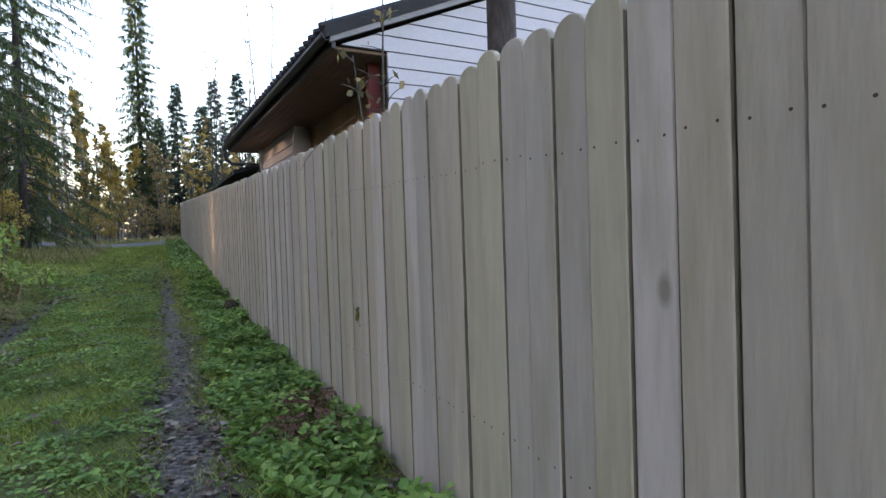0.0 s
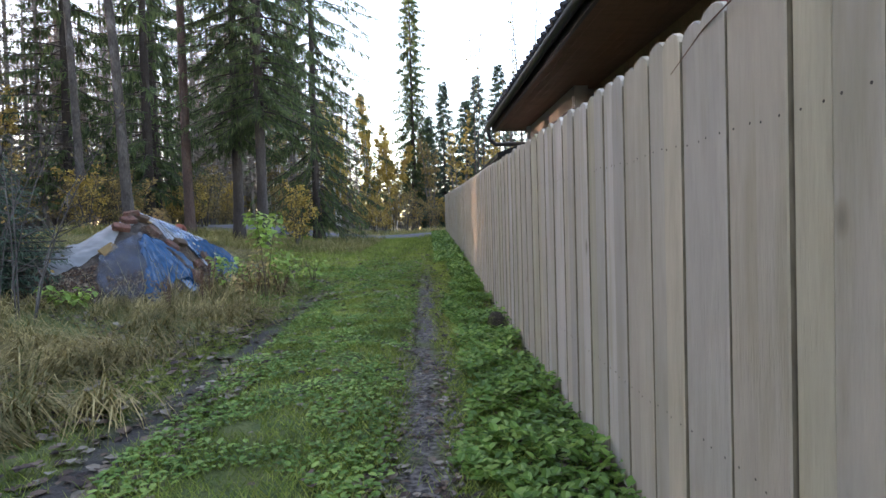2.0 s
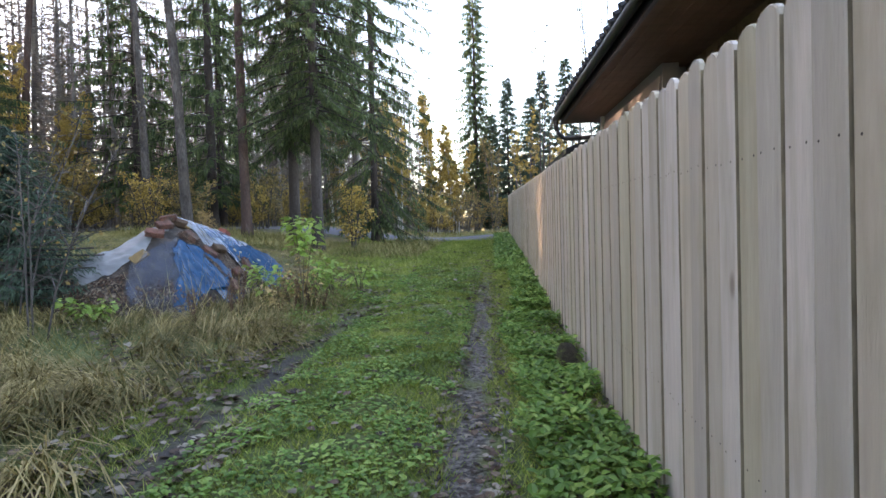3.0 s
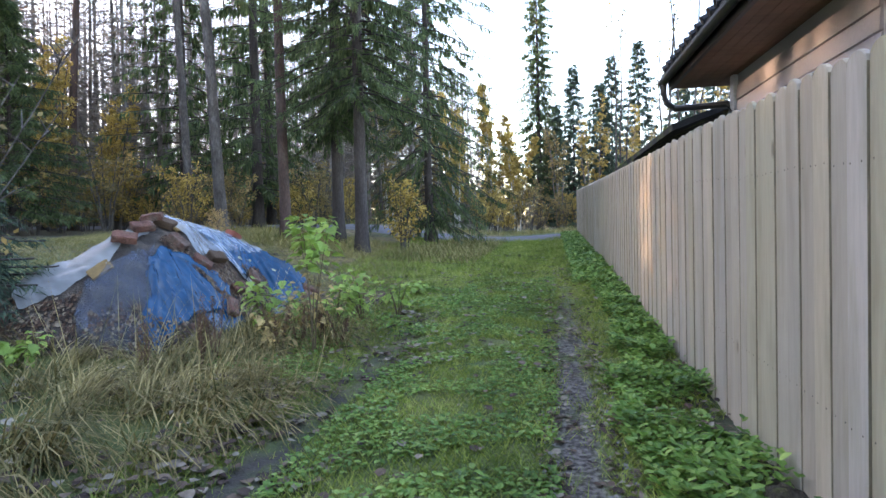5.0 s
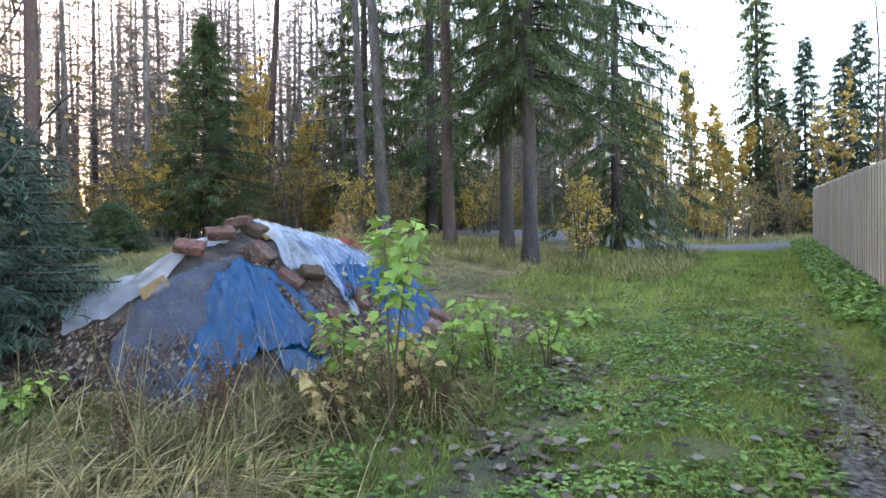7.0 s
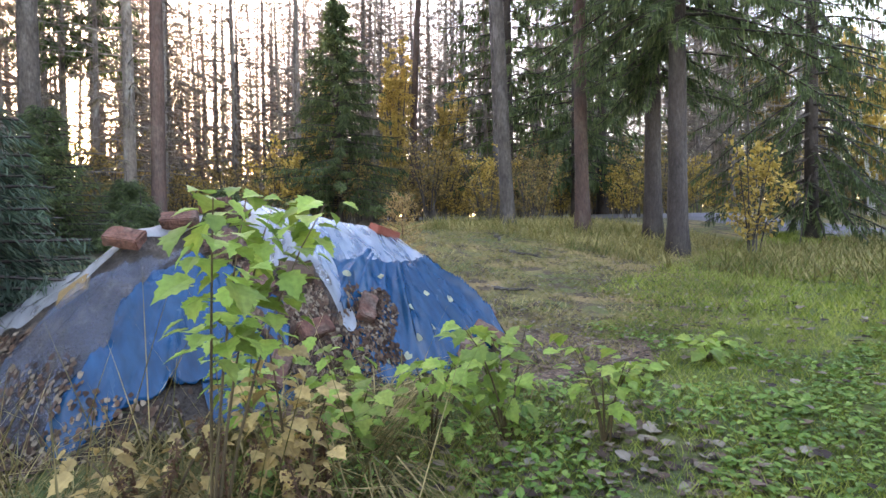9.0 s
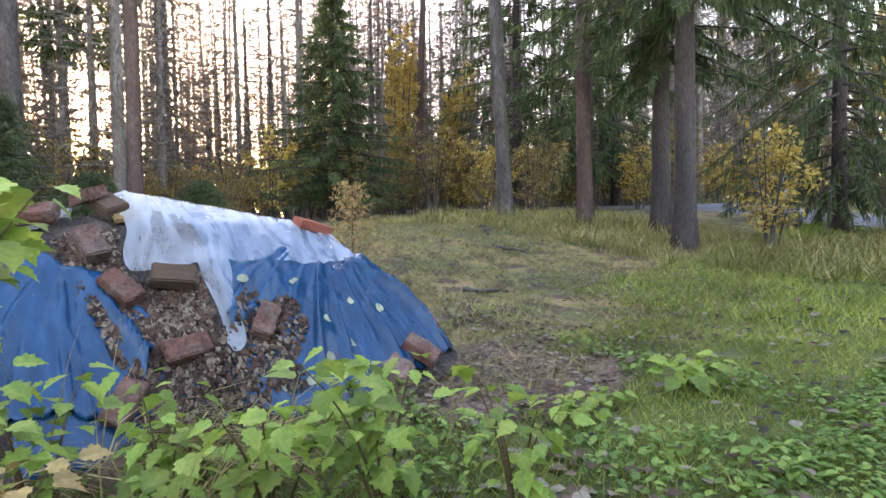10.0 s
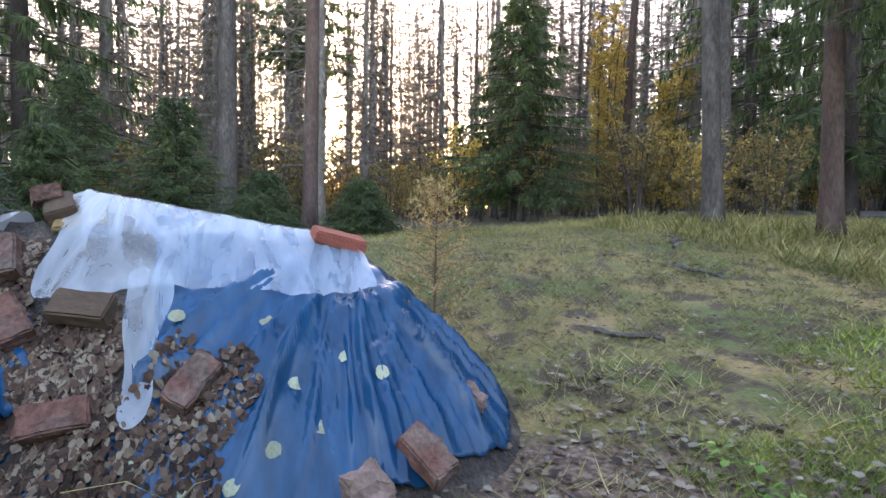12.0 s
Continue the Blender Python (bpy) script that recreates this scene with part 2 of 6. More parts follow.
def build_ground():
    def axis(c, n, lo, hi, near):
        t = np.linspace(-1, 1, n)
        s = np.sinh(t * 6.2) / math.sinh(6.2)
        return np.where(s < 0, c + s * (c - lo), c + s * (hi - c)) + t * near
    xs = np.sort(axis(-2, 190, -900, 900, 4))
    ys = np.sort(axis(8, 190, -900, 1500, 8))
    X, Y = np.meshgrid(xs, ys)
    Z = height(X, Y)
    V = np.stack([X, Y, Z], -1).reshape(-1, 3)
    nx, ny = len(xs), len(ys)
    i = np.arange((ny - 1) * nx).reshape(ny - 1, nx)[:, :-1].reshape(-1)
    F = np.stack([i, i + 1, i + nx + 1, i + nx], 1)
    acc = Acc()
    acc.v, acc.f, acc.n = [V], F.tolist(), len(V)
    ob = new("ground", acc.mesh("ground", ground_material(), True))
    return tagged(ob, "rough grassy ground with two worn wheel tracks", "ground", kind="structure")


ground = build_ground()


def on_ground(n, x0, x1, y0, y1, keep=None):
    P = np.stack([rng.uniform(x0, x1, n), rng.uniform(y0, y1, n)], 1)
    if keep is not None:
        P = P[keep(P[:, 0], P[:, 1])]
    return np.column_stack([P, height(P[:, 0], P[:, 1])])


def wobble(x, y, s=1.0, seed=0.0):
    return np.sin(1.7 * s * x + 2.1 * np.sin(1.3 * s * y + seed)) * np.sin(1.9 * s * y + 1.7 * np.sin(1.1 * s * x + seed * 2))


def blades(acc, P, h, w, lean):
    """Single-triangle blades of grass."""
    n = len(P)
    a = rng.uniform(0, 2 * math.pi, n)
    S = np.stack([np.cos(a), np.sin(a), np.zeros(n)], 1)
    b = rng.uniform(0, 2 * math.pi, n)
    T = np.stack([np.cos(b) * lean, np.sin(b) * lean, np.ones(n)], 1) * rng.uniform(0.5, 1.2, (n, 1)) * np.reshape(h, (-1, 1))
    W = np.reshape(w, (-1, 1)) * np.ones((n, 1))
    acc.tris(np.stack([P - S * W / 2, P + S * W / 2, P + T], 1))


def arcs(acc, P, az, length, w, rise, droop):
    """Long bent blades, three pieces each."""
    n = len(P)
    H = np.stack([np.cos(az), np.sin(az), np.zeros(n)], 1)
    S = np.stack([-np.sin(az), np.cos(az), np.zeros(n)], 1) * np.reshape(w, (-1, 1)) / 2
    L = np.reshape(length, (-1, 1))
    up = np.array([0, 0, 1.0])
    r, d = np.reshape(rise, (-1, 1)), np.reshape(droop, (-1, 1))
    pts = [P + H * L * s * (1 - r * 0.5) + up * L * (r * s - d * s * s) for s in (0, 0.38, 0.72, 1.0)]
    acc.quads(np.stack([pts[0] - S, pts[0] + S, pts[1] + S * 0.9, pts[1] - S * 0.9], 1))
    acc.quads(np.stack([pts[1] - S * 0.9, pts[1] + S * 0.9, pts[2] + S * 0.6, pts[2] - S * 0.6], 1))
    acc.tris(np.stack([pts[2] - S * 0.6, pts[2] + S * 0.6, pts[3]], 1))


# ---------------------------------------------------------------- fence
FX = 1.0
BOARD = 0.1422
TOPS = ((-12, 1.20), (-0.65, 1.77), (0.62, 1.81), (3.6, 1.90), (7.7, 2.11), (9.5, 2.23), (12, 2.35), (17.9, 2.67), (33, 3.52))


def fence_top(y):
    return float(np.interp(y, [a for a, _ in TOPS], [b for _, b in TOPS]))


def board_mesh(name, w, round_top, length, mats, nails=True):
    """A board 2 m and more long, its origin at the top, with a rounded top and eased edges."""
    acc = Acc()
    t, e = 0.021, 0.004
    prof = [(-w / 2, -length), (w / 2, -length)]
    n = 8
    for k in range(n + 1):
        a = math.pi * k / n
        prof.append((w / 2 * math.cos(a), -round_top + round_top * math.sin(a) ** 0.8))
    m = len(prof)
    back = [(0.0, y, z) for y, z in prof]
    front = [(-t + e, y, z) for y, z in prof]
    face = [(-t, y * (1 - 2 * e / w), z - (e if z > -1 else 0)) for y, z in prof]
    f = [tuple(range(m)), tuple(range(3 * m - 1, 2 * m - 1, -1))]
    for r in (0, m):
        for k in range(m):
            q = (k + 1) % m
            f.append((r + k, r + m + k, r + m + q, r + q))
    acc.add(back + front + face, f)
    nb = len(f)
    if nails:
        for z in (-0.42, -1.45):
            for y in (-w * 0.3, w * 0.28):
                ring = [(-t - 0.001, y + 0.0045 * math.cos(k * math.pi / 3), z + 0.0045 * math.sin(k * math.pi / 3)) for k in range(6)]
                acc.add(ring, [tuple(range(6))])
    me = acc.mesh(name, mats[0])
    me.materials.append(mats[1])
    me.materials.append(mats[2])
    for p in me.polygons[nb:]:
        p.material_index = 1
    # the long sides take the painted joint shade
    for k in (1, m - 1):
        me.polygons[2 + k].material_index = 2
    bm = bmesh.new()
    bm.from_mesh(me)
    bmesh.ops.recalc_face_normals(bm, faces=[fc for fc in bm.faces if fc.material_index != 1])
    bm.to_mesh(me)
    bm.free()
    return me


def add_knots(m):
    """Brown knots scattered over the boards."""
    n, l = m.node_tree.nodes, m.node_tree.links
    hsv = next(k for k in n if k.type == "HUE_SAT")
    tc = next(k for k in n if k.type == "TEX_COORD")
    oi = next(k for k in n if k.type == "OBJECT_INFO")
    mp, ad, vo, mr, mx = n.new("ShaderNodeMapping"), n.new("ShaderNodeVectorMath"), n.new("ShaderNodeTexVoronoi"), n.new("ShaderNodeMapRange"), n.new("ShaderNodeMix")
    mp.inputs["Scale"].default_value = (3, 3.2, 1.5)
    ml = n.new("ShaderNodeVectorMath")
    ml.operation = "SCALE"
    ml.inputs[0].default_value, ml.inputs[3].default_value = (13.7, 7.1, 31.3), 1.0
    l.new(oi.outputs["Random"], ml.inputs[3])
    l.new(tc.outputs["Object"], mp.inputs["Vector"])
    l.new(mp.outputs[0], ad.inputs[0])
    l.new(ml.outputs[0], ad.inputs[1])
    l.new(ad.outputs[0], vo.inputs["Vector"])
    vo.inputs["Scale"].default_value = 1.0
    mr.inputs["From Min"].default_value, mr.inputs["From Max"].default_value = 0.035, 0.085
    mr.inputs["To Min"].default_value, mr.inputs["To Max"].default_value = 0.55, 0.0
    l.new(vo.outputs["Distance"], mr.inputs["Value"])
    mx.data_type = "RGBA"
    old = hsv.inputs["Color"].links[0].from_socket
    l.new(old, mx.inputs["A"])
    mx.inputs["B"].default_value = (0.09, 0.06, 0.035, 1)
    l.new(mr.outputs[0], mx.inputs["Factor"])
    l.new(mx.outputs["Result"], hsv.inputs["Color"])


def tint_boards(m):
    """Each board takes its own tone: bare grey, yellowed, greenish or, for a few, nearly white."""
    n, l = m.node_tree.nodes, m.node_tree.links
    rgb = next(k for k in n if k.type == "RGB")
    oi = next(k for k in n if k.type == "OBJECT_INFO")
    ramp, spread, fract = n.new("ShaderNodeValToRGB"), n.new("ShaderNodeMath"), n.new("ShaderNodeMath")
    spread.operation, fract.operation = "MULTIPLY", "FRACT"
    spread.inputs[1].default_value = 17.31
    l.new(oi.outputs["Random"], spread.inputs[0])
    l.new(spread.outputs[0], fract.inputs[0])
    l.new(fract.outputs[0], ramp.inputs["Fac"])
    ramp.color_ramp.interpolation = "CONSTANT"
    tones = ((0.0, (0.39, 0.335, 0.275)), (0.24, (0.42, 0.355, 0.275)), (0.42, (0.37, 0.325, 0.272)), (0.60, (0.38, 0.338, 0.255)), (0.76, (0.36, 0.32, 0.28)), (0.93, (0.455, 0.405, 0.365)))
    el = ramp.color_ramp.elements
    while len(el) < len(tones):
        el.new(0.5)
    for e, (at, c) in zip(el, tones):
        e.position, e.color = at, (*c, 1)
    for link in list(rgb.outputs[0].links):
        l.new(ramp.outputs["Color"], link.to_socket)


def build_fence():
    wood = material("fence_wood", (0.43, 0.36, 0.29), rough=0.85, var=0.09, scale=2.0, fine=9.0, bump=0.2, bump_scale=22.0, stretch=(5, 5, 0.6),
                    obj_random=0.14, stain=(0.25, 0.22, 0.14), stain_scale=1.9, stain_amount=0.42)
    add_knots(wood)
    tint_boards(wood)
    nail = material("rusty_nail", (0.05, 0.04, 0.035), rough=0.7, metal=0.5)
    # board sides coloured dark to paint the shade in the joints
    shade_edge = material("joint_shade_edge", (0.17, 0.14, 0.10), rough=0.95, var=0.3, scale=3, fine=12, stretch=(4, 4, 0.8))
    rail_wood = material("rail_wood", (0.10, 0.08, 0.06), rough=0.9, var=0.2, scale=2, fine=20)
    fence = thing("fence", pose(0, 0, 0), "tall pale weathered plank fence with rounded board tops", "fence")
    r = random.Random(5)
    kinds = [board_mesh("picket", 0.1370 - 0.0008 * k, 0.05 + 0.008 * (k % 3), 2.02, (wood, nail, shade_edge)) for k in range(5)]
    # slats added behind the gaps, in dark wood so the joints look shaded
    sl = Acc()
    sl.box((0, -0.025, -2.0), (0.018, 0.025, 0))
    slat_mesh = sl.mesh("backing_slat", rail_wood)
    y, k = -1.243 - 40 * BOARD, 0
    while y < 33.0:
        me = kinds[r.randrange(5)]
        ob = part("picket", me, None, fence)
        proud = 0.008 if k % 2 else 0.0
        z = fence_top(y) + r.uniform(-0.012, 0.012)
        foot = float(height(FX, y)) - 0.03
        ob.matrix_world = pose(FX + 0.012 - proud, y, z, r.uniform(-0.25, 0.25), 0, r.uniform(-1.2, 1.2))
        ob.scale = (1, 1, max(0.8, (z - foot) / 2.02))
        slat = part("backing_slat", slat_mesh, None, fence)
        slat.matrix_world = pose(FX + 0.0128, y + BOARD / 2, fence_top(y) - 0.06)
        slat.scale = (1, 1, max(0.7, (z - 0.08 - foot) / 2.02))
        y += BOARD
        k += 1
    for dz in (-0.42, -1.45):
        seg = -7.0
        while seg < 33:
            acc = Acc()
            e = min(seg + 3.0, 33.0)
            za, zb = fence_top(seg) + dz, fence_top(e) + dz
            acc.add([(0, seg, za - .05), (.045, seg, za - .05), (.045, seg, za + .05), (0, seg, za + .05),
                     (0, e, zb - .05), (.045, e, zb - .05), (.045, e, zb + .05), (0, e, zb + .05)],
                    [(0, 1, 2, 3), (7, 6, 5, 4), (0, 4, 5, 1), (1, 5, 6, 2), (2, 6, 7, 3), (3, 7, 4, 0)])
            ob = part("rail", acc, rail_wood, fence)
            ob.location = (FX + 0.032, 0, 0)
            seg = e
    for k in range(14):
        yy = -6.5 + 3 * k
        acc = Acc()
        acc.box((0.08, -0.05, float(height(FX + 0.1, yy)) - 0.2), (0.18, 0.05, fence_top(yy) - 0.1))
        part("post", acc, rail_wood, fence).location = (FX, yy, 0)
    return fence


fence = build_fence()

# ---------------------------------------------------------------- house
EAVE_A, EAVE_B = Vector((1.80, 4.40, 0)), Vector((1.50, 12.6, 0))
HOUSE_TURN = math.degrees(math.atan2(-(EAVE_B - EAVE_A).x, (EAVE_B - EAVE_A).y))


def build_house():
    """Local axes: y along the eave, x away from the fence, z from the world's zero."""
    H = thing("house", pose(EAVE_A.x, EAVE_A.y, 0, 0, 0, HOUSE_TURN), "single-storey house with white horizontal siding, brown soffit and black roof", "house")
    length, wall_x, ridge_x, ez, slope = 8.2, 0.68, 4.6, 3.42, 0.42
    white = material("white_siding", (0.44, 0.42, 0.46), rough=0.6, var=0.06, scale=2, fine=40, bump=0.05)
    red = material("red_trim", (0.16, 0.03, 0.03), rough=0.6, var=0.15)
    brown = material("brown_soffit", (0.20, 0.13, 0.10), rough=0.75, var=0.2, scale=2, fine=30, stretch=(1, 6, 1))
    tan = material("tan_boards", (0.30, 0.20, 0.12), rough=0.75, var=0.2, scale=2, fine=30, stretch=(6, 1, 1))
    black = material("black_metal", (0.012, 0.012, 0.014), rough=0.35, var=0.2, spec=0.5)
    roofing = material("black_roofing", (0.02, 0.02, 0.024), rough=0.8, var=0.4, scale=3, fine=90, bump=0.4)
    # walls of the body
    base = float(height(3, 8)) - 0.3
    acc = Acc()
    acc.box((wall_x + 0.36, 0.2, base), (wall_x + 0.5, 4.9, ez - 0.02))
    part("wall", acc, tan, H, "tan wooden side wall under the eave")
    acc = Acc()
    acc.box((wall_x, 4.55, base), (wall_x + 0.2, length - 0.56, ez - 0.06))
    part("wall", acc, white, H, "white side wall")
    acc = Acc()
    acc.box((wall_x + 0.2, 4.75, base), (wall_x + 0.36, 4.9, ez - 0.06))
    part("wall", acc, white, H, "short return wall")
    # vertical boards of the side wall
    k = 0
    y = 0.5
    while y < 4.4:
        acc = Acc()
        acc.box((wall_x + 0.34, y, base), (wall_x + 0.358, y + 0.14, ez - 0.06))
        part("board", acc, tan, H)
        y += 0.15
    z = base
    while z < ez - 0.2:
        acc = Acc()
        acc.add([(wall_x - 0.03, 4.6, z), (wall_x - 0.016, 4.6, z + 0.175), (wall_x - 0.03, length - 0.6, z), (wall_x - 0.016, length - 0.6, z + 0.175),
                 (wall_x, 4.6, z), (wall_x, 4.6, z + 0.175), (wall_x, length - 0.6, z), (wall_x, length - 0.6, z + 0.175)],
                [(0, 2, 3, 1), (4, 5, 7, 6), (0, 1, 5, 4), (2, 6, 7, 3), (0, 4, 6, 2), (1, 3, 7, 5)])
        part("siding_board", acc, white, H)
        z += 0.185
    # gable planks at both ends, reaching over the eave
    for end, yy, fy in (("near", 0.0, -1), ("far", length - 0.55, 1)):
        z = base
        while z < ez + slope * ridge_x:
            z1 = z + 0.185
            x0 = -0.02 if z > ez - 0.02 else wall_x
            if fy > 0:
                x0 = max(x0, wall_x)
            x0 = max(x0, (z - ez) / slope + 0.12)
            x1 = 2 * ridge_x - max(0.4, (z - ez) / slope + 0.12)
            if x1 > x0 + 0.2:
                acc = Acc()
                y_lo, y_hi = (yy + 0.02, yy + 0.06) if fy < 0 else (yy, yy + 0.04)
                xa = max(x0, (z1 - ez) / slope + 0.10)
                xb = min(x1, 2 * ridge_x - ((z1 - ez) / slope + 0.10)) if z1 > ez else x1
                v = [(x0, y_lo - 0.010 * (fy < 0), z), (x1, y_lo - 0.010 * (fy < 0), z), (xb, y_lo, z1 - 0.012), (xa, y_lo, z1 - 0.012),
                     (x0, y_hi + 0.010 * (fy > 0), z), (x1, y_hi + 0.010 * (fy > 0), z), (xb, y_hi, z1 - 0.012), (xa, y_hi, z1 - 0.012)]
                acc.add(v, [(0, 1, 2, 3), (7, 6, 5, 4), (0, 4, 5, 1), (1, 5, 6, 2), (2, 6, 7, 3), (3, 7, 4, 0)])
                part("siding_board", acc, white, H)
            z = z1
        acc = Acc()
        y_lo, y_hi = (yy + 0.06, yy + 0.14) if fy < 0 else (yy - 0.1, yy)
        v = []
        for q in (y_lo, y_hi):
            v += [(wall_x + 0.02, q, base), (2 * ridge_x - 0.7, q, base), (2 * ridge_x - 0.7, q, ez), (ridge_x, q, ez + slope * (ridge_x - .7)), (wall_x + 0.02, q, ez)]
        acc.add(v, [(0, 1, 2, 3, 4), (9, 8, 7, 6, 5), (0, 5, 6, 1), (1, 6, 7, 2), (2, 7, 8, 3), (3, 8, 9, 4), (4, 9, 5, 0)])
        part("gable_wall", acc, material("siding_backing", (0.12, 0.10, 0.11), rough=0.9), H)
    acc = Acc()
    acc.box((2 * ridge_x - 0.9, 0.3, base), (2 * ridge_x - 0.7, length - 0.6, ez))
    part("back_wall", acc, white, H)
    # soffit boards
    for k in range(9):
        acc = Acc()
        acc.box((0.03 + 0.113 * k, 0.07, ez - 0.055), (0.03 + 0.113 * k + 0.108, length - 0.02, ez - 0.035))
        part("soffit_board", acc, brown, H)
    acc = Acc()
    acc.box((0.03, 0.07, ez - 0.034), (wall_x + 0.35, length - 0.02, ez - 0.021))
    part("soffit_backing", acc, brown, H)
    acc = Acc()
    acc.box((wall_x - 0.12, 0.36, base), (wall_x + 0.03, 0.44, ez - 0.06))
    part("corner_post", acc, red, H, "dark red corner board")
    acc = Acc()
    acc.box((wall_x - 0.06, length - 0.62, base), (wall_x + 0.08, length - 0.50, ez - 0.06))
    part("corner_post", acc, material("white_trim", (0.6, 0.65, 0.7), rough=0.5), H, "white corner board")
    # roof, two slopes
    for s in (0, 1):
        acc = Acc()
        v = []
        for q in (-0.08, length + 0.05):
            for (x, z) in ((-0.10, ez + 0.02), (ridge_x, ez + slope * ridge_x + 0.06), (ridge_x, ez + slope * ridge_x + 0.20), (-0.10, ez + 0.15)):
                v.append((x if s == 0 else 2 * ridge_x - x, q, z))
        acc.add(v, [(0, 1, 2, 3), (7, 6, 5, 4), (0, 4, 5, 1), (1, 5, 6, 2), (2, 6, 7, 3), (3, 7, 4, 0)])
        roof = part("roof", acc, roofing, H, "black roofing")
        if s == 0:
            for k in range(int((length + 0.1) / 0.22)):
                a2 = Acc()
                yy = -0.05 + k * 0.22
                a2.tube([(-0.13, yy + 0.1, ez + 0.165), (1.2, yy + 0.1, ez + 0.165 + slope * 1.32), (ridge_x, yy + 0.1, ez + 0.21 + slope * ridge_x)], [0.05, 0.05, 0.05], 6)
                part("roof_tile", a2, roofing, roof)
    acc = Acc()
    acc.box((-0.02, -0.02, ez - 0.07), (0.025, length, ez + 0.13))
    part("fascia", acc, black, H)
    # rake boards on the near gable
    acc = Acc()
    v = []
    for q in (-0.06, 0.0):
        for (x, z) in ((-0.05, ez - 0.02), (ridge_x, ez - 0.02 + slope * ridge_x), (ridge_x, ez + 0.16 + slope * ridge_x), (-0.05, ez + 0.14)):
            v.append((x, q, z))
    acc.add(v, [(0, 1, 2, 3), (7, 6, 5, 4), (0, 4, 5, 1), (1, 5, 6, 2), (2, 6, 7, 3), (3, 7, 4, 0)])
    part("rake_board", acc, material("grey_rake", (0.22, 0.21, 0.22), rough=0.6), H, "grey rake board")
    # gutter: a half pipe along the eave with an elbow and pipe at the far end
    acc = Acc()
    n = 8
    ring = [(-0.085 + 0.062 * math.cos(math.pi + math.pi * k / n), ez + 0.07 + 0.075 * math.sin(math.pi + math.pi * k / n)) for k in range(n + 1)]
    ring += [(x * 0.93 - 0.006, z + 0.006) for x, z in reversed(ring)]
    m = len(ring)
    acc.add([(x, -0.05, z) for x, z in ring] + [(x, length + 0.08, z) for x, z in ring],
            [(k, (k + 1) % m, m + (k + 1) % m, m + k) for k in range(m)] + [tuple(range(m)), tuple(range(2 * m - 1, m - 1, -1))])
    part("gutter", acc, black, H, "black half-round gutter")
    acc = Acc()
    yy = length - 0.02
    acc.tube([(-0.085, yy, ez + 0.03), (-0.085, yy, ez - 0.10), (-0.05, yy, ez - 0.24), (0.06, yy - 0.03, ez - 0.33), (0.35, yy - 0.22, ez - 0.36),
              (wall_x - 0.09, yy - 0.48, ez - 0.40), (wall_x - 0.07, yy - 0.56, ez - 0.55), (wall_x - 0.07, yy - 0.56, base)], [0.045] * 8, 10)
    part("downpipe", acc, black, H, "black downpipe with swan-neck elbow")
    return H


house = build_house()


def build_shed():
    """A low lean-to whose mossy black roof rises just over the fence."""
    S = thing("shed", pose(1.75, 13.6, 0, 0, 0, HOUSE_TURN), "low shed with a mossy black roof behind the fence", "shed")
    roofing = material("mossy_roofing", (0.02, 0.019, 0.018), rough=0.95, var=0.5, scale=3, fine=60, bump=0.6, stain=(0.10, 0.13, 0.02), stain_scale=2.4, stain_amount=0.9)
    wood = material("shed_wood", (0.10, 0.07, 0.05), rough=0.9, var=0.25)
    b = float(height(3, 16)) - 0.2
    acc = Acc()
    acc.box((0.35, 0.2, b), (3.6, 6.3, 2.7))
    part("wall", acc, wood, S)
    acc = Acc()
    acc.add([(-0.05, -0.1, 2.95), (2.2, -0.1, 3.75), (2.2, 6.7, 3.75), (-0.05, 6.7, 2.95), (-0.05, -0.1, 3.05), (2.2, -0.1, 3.85), (2.2, 6.7, 3.85), (-0.05, 6.7, 3.05)],
            [(3, 2, 1, 0), (4, 5, 6, 7), (0, 1, 5, 4), (1, 2, 6, 5), (2, 3, 7, 6), (3, 0, 4, 7)])
    part("roof", acc, roofing, S, "black roofing with clumps of moss")
    acc = Acc()
    acc.add([(4.4, -0.1, 2.95), (2.2, -0.1, 3.75), (2.2, 6.7, 3.75), (4.4, 6.7, 2.95), (4.4, -0.1, 3.05), (2.2, -0.1, 3.85), (2.2, 6.7, 3.85), (4.4, 6.7, 3.05)],
            [(0, 1, 2, 3), (7, 6, 5, 4), (4, 5, 1, 0), (5, 6, 2, 1), (6, 7, 3, 2), (7, 4, 0, 3)])
    part("roof", acc, roofing, S)
    r = random.Random(3)
    for k in range(60):
        acc = Acc()
        x, y = r.uniform(0, 1.6) ** 1.3 * 0.8, r.uniform(0, 6.6)
        z = 3.05 + x * 0.3556
        s = r.uniform(0.03, 0.09)
        pts = [(x + s * 1.3 * math.cos(a) * c, y + s * 1.6 * math.sin(a) * c, z + s * h * r.uniform(0.7, 1.2)) for h, c in ((-0.2, 1), (0.35, 0.85), (0.65, 0.35)) for a in [j * math.pi / 3 for j in range(6)]]
        acc.add(pts, [(q * 6 + j, q * 6 + (j + 1) % 6, q * 6 + 6 + (j + 1) % 6, q * 6 + 6 + j) for q in range(2) for j in range(6)] + [tuple(range(12, 18))])
        part("moss_clump", acc, material("moss", (0.09, 0.11, 0.02), rough=1, var=0.5, fine=120, bump=0.6), S, smooth=True)
    return S


shed = build_shed()

